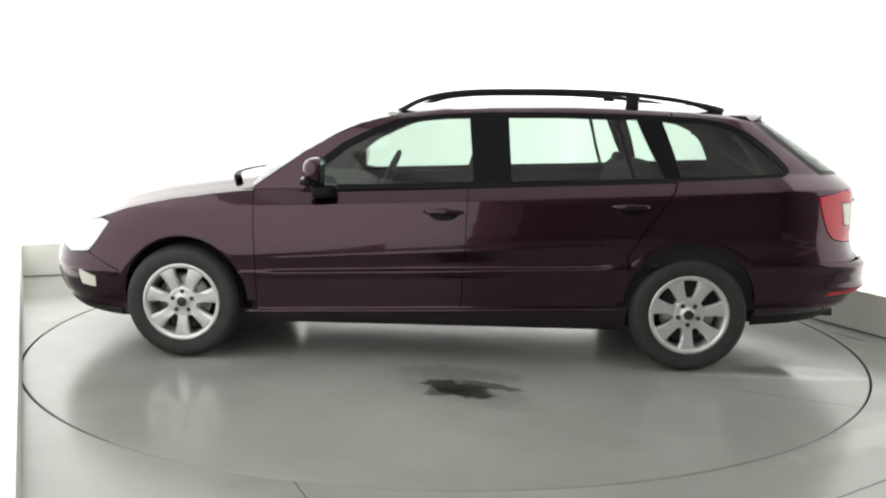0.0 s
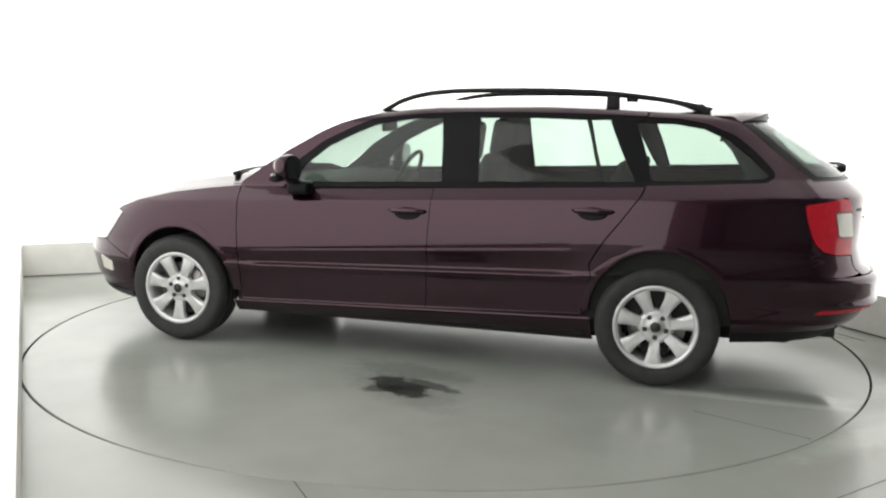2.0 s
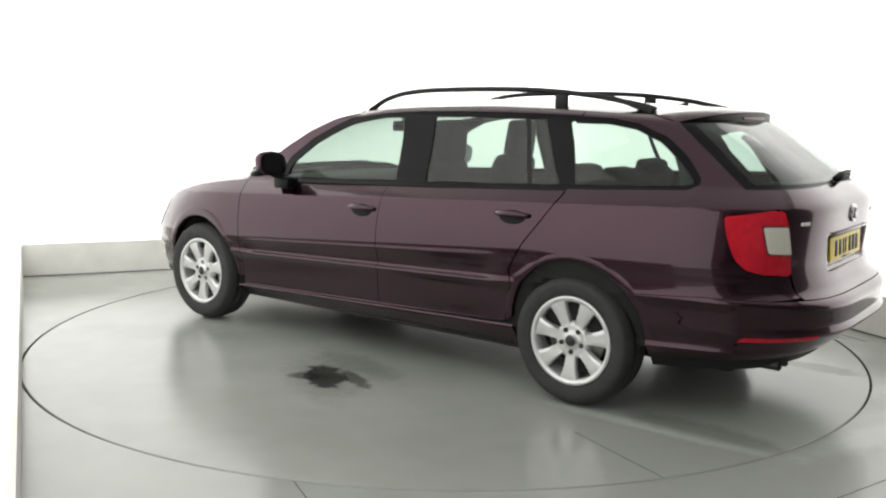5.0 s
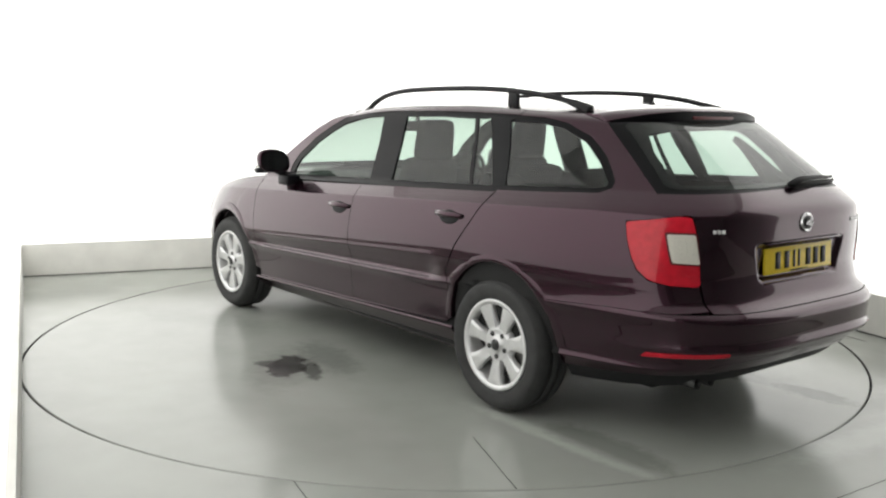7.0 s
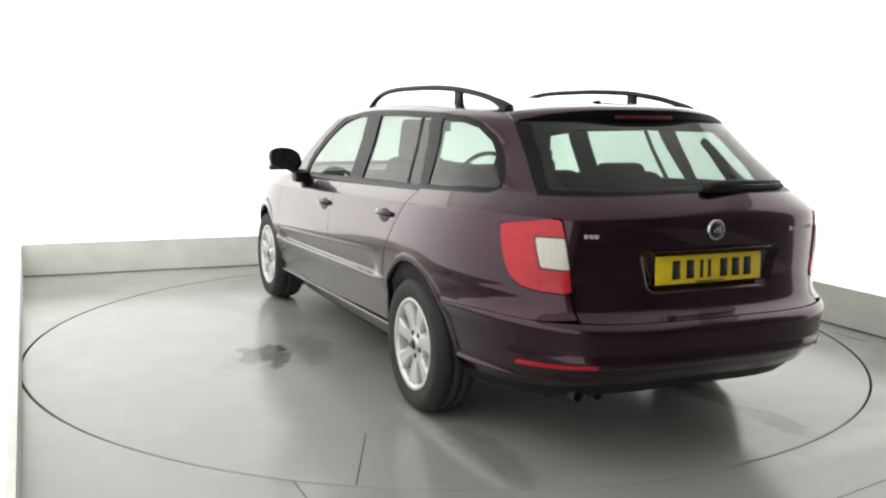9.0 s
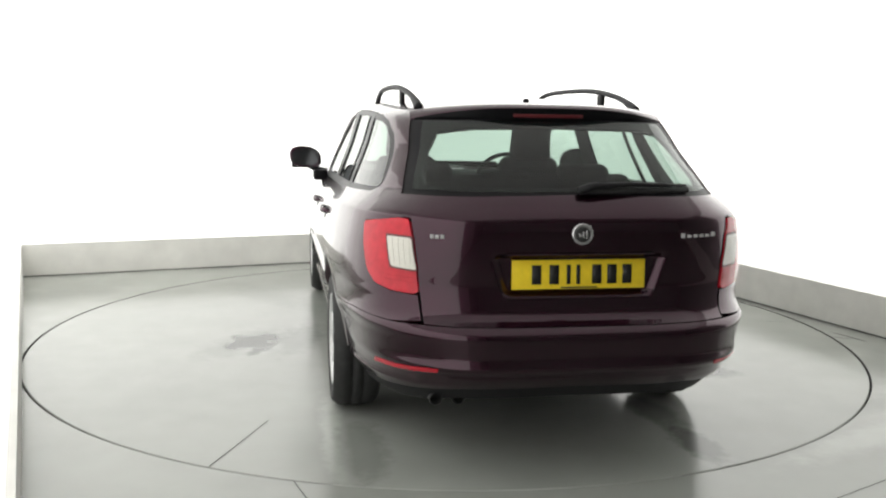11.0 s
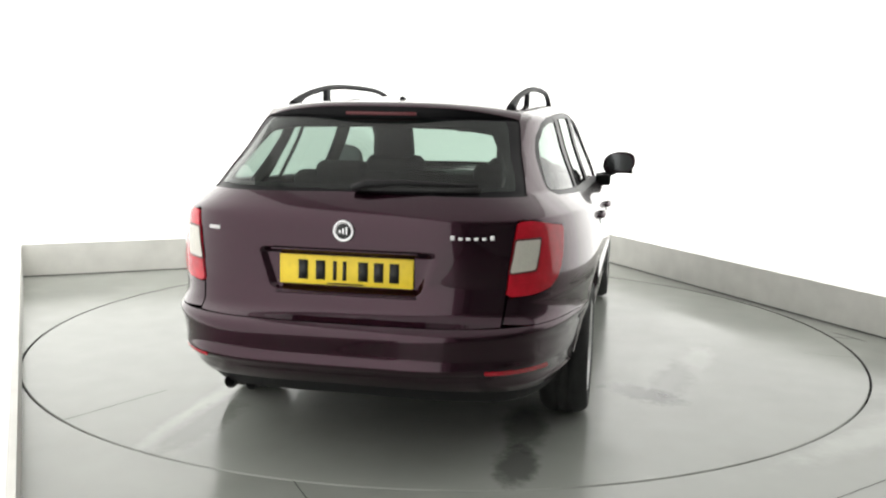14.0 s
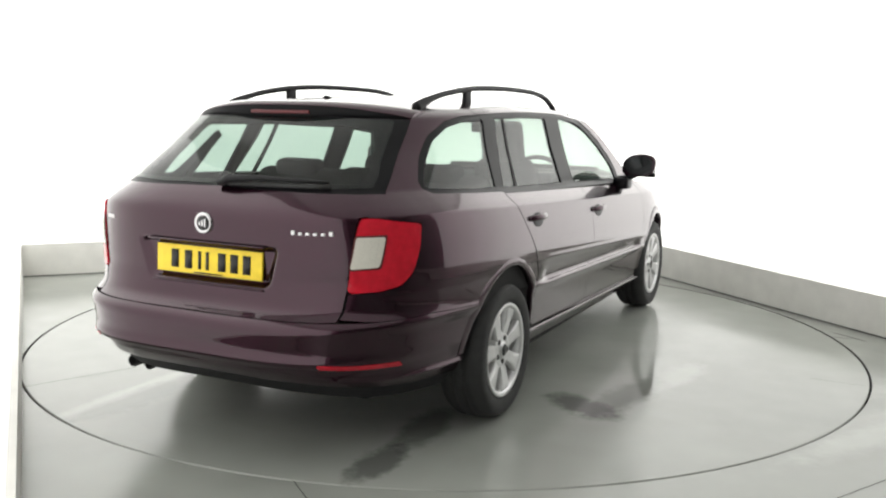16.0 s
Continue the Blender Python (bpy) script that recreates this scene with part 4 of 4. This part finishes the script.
def roof_edge(x):
    z = top_z(x)
    return float(skin(*S(x, z))[1]), z


def roof_row(x, lift=0.0, inset=0.0):
    ye, ze = roof_edge(x)
    ye -= inset
    c = float(roof_c(x)) + 0.012
    return [(x, ye * v, ze + (c - ze) * (1 - abs(v) ** 2.6) + lift) for v in np.linspace(-1, 1, 33)]


def tops():
    xs = list(np.linspace(-1.80, 0.2, 41))
    rows = [roof_row(x) for x in xs]
    # front edge of the roof bows forward over the windscreen
    for x in (0.26, 0.32):
        t = (x - 0.2) / 0.12
        ye = 0.60 - 0.02 * t
        zc = float(roof_c(x)) + 0.012
        rows.append([(x + 0.03 * t * (1 - v * v) - 0.09 * t * v * v, ye * v, zc - 0.03 * abs(v) ** 2.4 + 0.006 * t * v * v) for v in np.linspace(-1, 1, 33)])
    net("roof", rows, PAINT, car)
    net("headliner", [roof_row(x, -0.05, 0.03) for x in np.linspace(-1.75, 0.15, 21)], LINER, car, "light grey headliner")
    # windscreen between the front pillars
    rows = []
    for i in range(13):
        t = i / 12
        e = curve_pts(A_LINE, 8)
        k = t * (len(e) - 1)
        a = Vector(e[int(k)]).lerp(Vector(e[min(int(k) + 1, len(e) - 1)]), k - int(k))
        ye = float(half_width(a.x, a.y)) - 0.02
        bow = 0.17 * (1 - t) + 0.11 * t
        rows.append([(a.x + bow * (1 - v * v), ye * v, a.y + 0.012 * (1 - v * v)) for v in np.linspace(-1, 1, 25)])
    ws = net("windscreen", rows, GLASS, car, "green-tinted windscreen")
    ws.visible_shadow = False
    # bonnet
    rows = []
    for x in np.linspace(0.98, 2.12, 28):
        ze = float(np.interp(x, [0.98, 1.2, 1.45, 1.7, 1.85, 2.0, 2.12], [0.935, 0.91, 0.874, 0.818, 0.766, 0.712, 0.665]))
        ye = float(skin(*S(x, ze))[1]) - 0.004
        crown = 0.072 - 0.03 * max(0.0, x - 1.6)
        rows.append([(x + 0.12 * (1 - v * v) * (x - 0.98) / 1.14 + 0.10 * (1 - v * v) * (2.12 - x) / 1.14, ye * v, ze + crown * (1 - abs(v) ** 3.0) + 0.008 * math.exp(-((abs(v) - 0.72) / 0.08) ** 2)) for v in np.linspace(-1, 1, 41)])
    net("bonnet", rows, PAINT, car)
    rows = [[(x + 0.19 * (1 - v * v), 0.76 * v, z + 0.01 * (1 - v * v)) for v in np.linspace(-1, 1, 17)] for x, z in ((1.06, 0.935), (0.98, 0.945), (0.92, 0.955))]
    net("cowl", rows, BLACK_PLASTIC, car)
    for y0, y1 in ((0.62, 0.05), (0.02, -0.50)):
        bm = tube(bmesh.new(), [(1.06 + 0.19 * (1 - (y / 0.8) ** 2) - 0.02, y, 0.985) for y in np.linspace(y0, y1, 7)], 0.022, 0.014, 8)
        part("front_wiper", bm, BLACK_PLASTIC, car)
    # nose
    both = (1, -1)
    bump = [S(1.695, 0.455), S(1.80, 0.495), S(1.935, 0.565), F(0.68, 0.550), F(0.54, 0.605), (MID_F, 0.62), (MID_F, 0.24), F(0.6, 0.22), S(1.95, 0.21), S(1.70, 0.20), S(1.705, 0.30)]
    fb = panel("front_bumper", [bump], PAINT, car, both)
    panel("grille", [[F(0.52, 0.615), F(0.56, 0.690), (MID_F, 0.72), (MID_F, 0.63)]], BLACK_GLOSS, car, both, offset=-0.01)
    panel("lower_grille", [[F(0.5, 0.30), F(0.5, 0.43), (MID_F, 0.43), (MID_F, 0.30)]], BLACK_PLASTIC, fb, both, offset=0.003)
    panel("lower_lip", [[S(1.75, 0.205), S(1.95, 0.215), (MID_F, 0.24), (MID_F, 0.28), S(1.97, 0.262), S(1.75, 0.245)]], BLACK_PLASTIC, fb, both, offset=0.006)
    for s in both:
        panel("fog_light", [rounded([S(2.00, 0.375), S(1.90, 0.365), S(1.90, 0.425), S(2.01, 0.46)], 0.01)], CLEAR_LENS, fb, (s,), offset=0.006, label="clear fog light")
    # underside
    bm = bmesh.new()
    box(bm, -2.05, 1.95, -0.55, 0.55, 0.21, 0.32, 0.03)
    box(bm, -1.02, 1.0, -0.80, 0.80, 0.215, 0.30, 0.02)
    box(bm, -1.43, -1.33, -0.70, 0.70, 0.27, 0.36, 0.02)
    box(bm, 1.33, 1.43, -0.70, 0.70, 0.27, 0.36, 0.02)
    part("underbody", bm, DARK, car, "black underbody")


tops()


# wheels
RIM_SCALE = 0.93


def shrink(bm):
    for v in bm.verts:
        v.co.x, v.co.z = v.co.x * RIM_SCALE, v.co.z * RIM_SCALE
    return bm


def wheel(x, s, turn):
    bm = lathe(bmesh.new(), [(0.204, -0.09), (0.204, -0.05), (0.001, -0.05)], 40)
    root = part("wheel", bm, DARK, car, "road wheel with silver seven-spoke alloy and black tyre")
    root.matrix_basis = pose(x, 0.770 * s, 0.314, 0, 0, 0 if s > 0 else 180) @ pose(0, 0, 0, 0, turn)
    bm = bmesh.new()
    w = 0.102
    lathe(bm, [(0.208, -w + 0.012), (0.245, -w + 0.002), (0.275, -w - 0.004), (0.298, -w + 0.012), (0.311, -w + 0.035), (0.314, -0.03), (0.308, -0.028), (0.308, -0.022), (0.3145, -0.02), (0.3145, 0.02), (0.308, 0.022), (0.308, 0.028), (0.314, 0.03),
               (0.311, w - 0.035), (0.299, w - 0.012), (0.290, w - 0.001), (0.284, w + 0.004), (0.262, w + 0.005), (0.236, w + 0.001), (0.226, w - 0.003), (0.222, w - 0.006), (0.213, w - 0.007), (0.207, w - 0.014)], 72)
    part("tyre", bm, RUBBER, root, "worn black road tyre")
    # rim barrel and seven broad spokes
    bm = bmesh.new()
    lathe(bm, [(0.20, -0.09), (0.195, 0.03), (0.212, 0.078), (0.226, 0.090), (0.231, 0.096), (0.2285, 0.101), (0.218, 0.100), (0.206, 0.095), (0.200, 0.080), (0.198, 0.03)], 72)
    part("rim", shrink(bm), ALLOY, root, "silver alloy rim")
    for k in range(7):
        bm = bmesh.new()
        a = 2 * math.pi * k / 7
        secs = []
        for r, hw, hgt in ((0.060, 0.026, 0.080), (0.085, 0.029, 0.083), (0.105, 0.030, 0.086), (0.140, 0.034, 0.090), (0.170, 0.040, 0.093), (0.195, 0.048, 0.094), (0.203, 0.053, 0.094), (0.214, 0.062, 0.093)):
            secs.append([bm.verts.new(Vector((r + dr, hgt + dh, t)))
                         for t, dh, dr in ((-hw, -0.030, 0), (-hw, -0.006, 0), (-hw * 0.86, 0.0, 0), (-hw * 0.3, -0.002, 0), (hw * 0.3, -0.002, 0), (hw * 0.86, 0.0, 0), (hw, -0.006, 0), (hw, -0.030, 0))])
        for p, q in zip(secs, secs[1:]):
            for i in range(7):
                bm.faces.new((p[i], p[i + 1], q[i + 1], q[i]))
        bmesh.ops.recalc_face_normals(bm, faces=bm.faces)
        if sum(f.normal.y for f in bm.faces) < 0:
            bmesh.ops.reverse_faces(bm, faces=bm.faces)
        bmesh.ops.transform(bm, matrix=Matrix.Rotation(a, 4, "Y"), verts=bm.verts)
        sharp(part("spoke", shrink(bm), ALLOY, root), 60)
    bm = lathe(bmesh.new(), [(0.100, 0.045), (0.094, 0.074), (0.080, 0.083), (0.066, 0.080), (0.036, 0.080), (0.033, 0.086), (0.030, 0.090), (0.001, 0.092)], 40)
    part("hub", shrink(bm), ALLOY, root)
    bm = lathe(bmesh.new(), [(0.027, 0.0915), (0.022, 0.0945), (0.001, 0.0955)], 28)
    part("centre_cap", bm, BOLT, root, "dark centre cap with bright edge")
    for k in range(5):
        a = 2 * math.pi * k / 5 + (math.pi if x > 0 else 0.0)
        bm = lathe(bmesh.new(), [(0.0125, 0.070), (0.0125, 0.0835), (0.008, 0.0845), (0.001, 0.082)], 10, "y", (0.056 * math.cos(a), 0, 0.056 * math.sin(a)))
        part("wheel_bolt", bm, BOLT, root, "dark steel wheel bolt")
    bm = lathe(bmesh.new(), [(0.05, 0.035), (0.145, 0.035), (0.148, 0.030), (0.148, 0.012), (0.05, 0.012)], 40)
    part("brake_disc", bm, STEEL, root, "worn steel brake disc")
    bm = box(bmesh.new(), 0.08, 0.155, -0.01, 0.052, -0.07, 0.07, 0.012)
    part("brake_caliper", bm, DARK, root)
    return root


for wx in (1.380, -1.380):
    for side in (1, -1):
        wheel(wx, side, {(1.38, 1): 90, (-1.38, 1): 89, (1.38, -1): 108, (-1.38, -1): 97}[(wx, side)])


# roof rails
def roof_rail(s):
    line = [(0.225, 1.368), (0.185, 1.390), (0.12, 1.424), (0.02, 1.456), (-0.11, 1.477), (-0.30, 1.489), (-0.70, 1.494), (-1.02, 1.485), (-1.28, 1.460), (-1.43, 1.435), (-1.535, 1.405), (-1.575, 1.385)]
    pts = curve_pts(line, 4)
    wid = [0.0155 + 0.007 * min(1, abs(i / (len(pts) - 1) - 0.5) * 2) ** 4 for i in range(len(pts))]
    hgt = [0.0135 + 0.020 * max(0, (i / (len(pts) - 1) - 0.82) / 0.18) for i in range(len(pts))]
    bm = tube(bmesh.new(), [(x, s * (0.500 + 0.014 * math.sin(math.pi * min(1, max(0, (x + 1.6) / 1.8)))), z) for x, z in pts], wid, hgt, 12)
    rail = part("roof_rail", bm, BLACK_PLASTIC, car, "satin black roof rail")
    for x in (-1.08,):
        bm = box(bmesh.new(), x - 0.035, x + 0.035, s * 0.510 - 0.011, s * 0.510 + 0.011, 1.40, 1.478, 0.006)
        part("foot", bm, BLACK_PLASTIC, rail)


for side in (1, -1):
    roof_rail(side)
bm = tube(bmesh.new(), [(-1.46, 0, 1.420), (-1.50, 0, 1.431), (-1.525, 0, 1.435), (-1.54, 0, 1.420)], 0.012, 0.006, 8)
part("aerial", bm, BLACK_PLASTIC, car, "small black roof aerial")


# door mirrors
def door_mirror(s):
    bm = bmesh.new()
    bmesh.ops.create_uvsphere(bm, u_segments=28, v_segments=18, radius=1)
    for v in bm.verts:
        x, y, z = v.co
        q = lambda t, e: math.copysign(abs(t) ** e, t)
        x = max(-0.30, x)
        v.co = Vector((0.61 + 0.075 * x, s * (0.935 + 0.105 * q(y, 0.75) + 0.012 * z), 1.055 + 0.072 * q(z, 0.75) - 0.02 * (0 if y * 1 > 0 else -y) * 0.5))
    bmesh.ops.recalc_face_normals(bm, faces=bm.faces)
    root = part("door_mirror", bm, PAINT, car, "body-coloured door mirror with black foot")
    bm = bmesh.new()
    bmesh.ops.create_circle(bm, cap_ends=True, segments=32, radius=1)
    for v in bm.verts:
        q = lambda t, e: math.copysign(abs(t) ** e, t)
        v.co = Vector((0.584, s * (0.935 + 0.088 * q(v.co.x, 0.75)), 1.056 + 0.058 * q(v.co.y, 0.75)))
    mirror_glass = mat("mirror_glass", (0.12, 0.125, 0.13), 0.06, 0.9)
    part("mirror_glass", bm, mirror_glass, root, "silvered mirror glass")
    bm = tube(bmesh.new(), [(0.62, s * 0.79, 0.960), (0.625, s * 0.86, 0.972), (0.62, s * 0.91, 0.995)], [0.05, 0.042, 0.04], [0.022, 0.02, 0.02], 12)
    part("mirror_arm", bm, BLACK_GLOSS, root)
    bm = box(bmesh.new(), 0.53, 0.655, min(s * 0.79, s * 0.885), max(s * 0.79, s * 0.885), 0.905, 0.975, 0.014)
    part("mirror_foot", bm, BLACK_GLOSS, root)
    bm = tube(bmesh.new(), [(0.655, s * (0.935 + dy), 0.995) for dy in (-0.07, 0.0, 0.09)], 0.035, 0.016, 10)
    part("lower_shell", bm, BLACK_GLOSS, root)
    bm = tube(bmesh.new(), [(0.684 - 0.012 * abs(dy) / 0.08, s * (0.945 + dy), 1.018) for dy in (-0.06, 0.0, 0.08)], 0.008, 0.006, 8)
    part("indicator", bm, CLEAR_LENS, root, "clear indicator strip")


for side in (1, -1):
    door_mirror(side)


# cabin
def cabin():
    bm = bmesh.new()
    box(bm, -1.0, 1.0, -0.78, 0.78, 0.30, 0.36, 0.02)
    box(bm, -2.10, -0.98, -0.55, 0.55, 0.33, 0.40, 0.02)
    part("cabin_floor", bm, CABIN, car)
    bm = bmesh.new()
    box(bm, -2.22, -1.40, -0.66, 0.66, 0.90, 0.93, 0.008)
    part("parcel_cover", bm, CABIN, car, "dark roll-out luggage cover")
    rows = [[(x + 0.10 * (1 - v * v), 0.72 * v, z) for v in np.linspace(-1, 1, 13)] for x, z in ((1.05, 0.93), (0.85, 0.955), (0.62, 0.955), (0.50, 0.92), (0.47, 0.75), (0.52, 0.45))]
    net("dashboard", rows, CABIN, car, "dark grey dashboard")

    def seat(x, y):
        bm = box(bmesh.new(), x - 0.25, x + 0.27, y - 0.25, y + 0.25, 0.42, 0.60, 0.05, 3)
        st = part("front_seat", bm, CLOTH, car, "charcoal cloth front seat")
        bm = bmesh.new()
        box(bm, -0.06, 0.06, -0.24, 0.24, 0.0, 0.57, 0.05, 3)
        for v in bm.verts:
            v.co.y *= 1 - 0.30 * max(0, v.co.z / 0.57) ** 2
        bmesh.ops.transform(bm, matrix=pose(x - 0.20, y, 0.56, 0, -17), verts=bm.verts)
        part("backrest", bm, CLOTH, st)
        bm = bmesh.new()
        box(bm, -0.05, 0.05, -0.125, 0.125, 0.0, 0.23, 0.035, 3)
        for v in bm.verts:
            v.co.y *= 1 - 0.10 * v.co.z / 0.19
        bmesh.ops.transform(bm, matrix=pose(x - 0.375, y, 1.095, 0, -8), verts=bm.verts)
        part("headrest", bm, CLOTH, st)
    seat(0.12, 0.37)
    seat(0.12, -0.37)
    bm = box(bmesh.new(), -0.98, -0.45, -0.66, 0.66, 0.42, 0.58, 0.05, 3)
    bench = part("rear_bench", bm, CLOTH, car, "charcoal cloth rear bench")
    bm = bmesh.new()
    box(bm, -0.06, 0.06, -0.66, 0.66, 0.0, 0.54, 0.05, 3)
    bmesh.ops.transform(bm, matrix=pose(-0.98, 0, 0.56, 0, -20), verts=bm.verts)
    part("backrest", bm, CLOTH, bench)
    for y, hgt in ((0.40, 0.095), (0.0, 0.06), (-0.40, 0.095)):
        bm = bmesh.new()
        box(bm, -0.05, 0.05, -0.13, 0.13, 0.0, hgt, 0.03, 3)
        bmesh.ops.transform(bm, matrix=pose(-1.15, y, 1.025, 0, -12), verts=bm.verts)
        part("headrest", bm, CLOTH, bench)
    bm = bmesh.new()
    lathe(bm, [(0.185 + 0.014 * math.cos(t), 0.014 * math.sin(t)) for t in np.linspace(0, 2 * math.pi, 11)], 40, "z")
    wheel_root = part("steering_wheel", bm, CABIN, car, "dark grey steering wheel")
    wheel_root.matrix_basis = pose(0.38, -0.37, 0.93, 0, 65)
    bm = box(bmesh.new(), -0.07, 0.07, -0.08, 0.08, -0.03, 0.02, 0.02)
    box(bm, -0.02, 0.02, -0.18, 0.18, -0.015, 0.005, 0.005)
    part("hub", bm, CABIN, wheel_root)
    bm = box(bmesh.new(), 0.36, 0.385, -0.12, 0.12, 1.24, 1.305, 0.012)
    box(bm, 0.375, 0.40, -0.012, 0.012, 1.29, 1.36, 0.004)
    part("cabin_mirror", bm, CABIN, car, "black cabin mirror")


cabin()


def motions():
    walk(turntable, [(i * 0.5, pose(0, 0, 0, 0, 0, a)) for i, a in enumerate(TURN)])
    walk(car, [(i * 0.5, pose(0, 0, 0, 0, 0, a) @ CAR_ON_TABLE) for i, a in enumerate(TURN)])


motions()
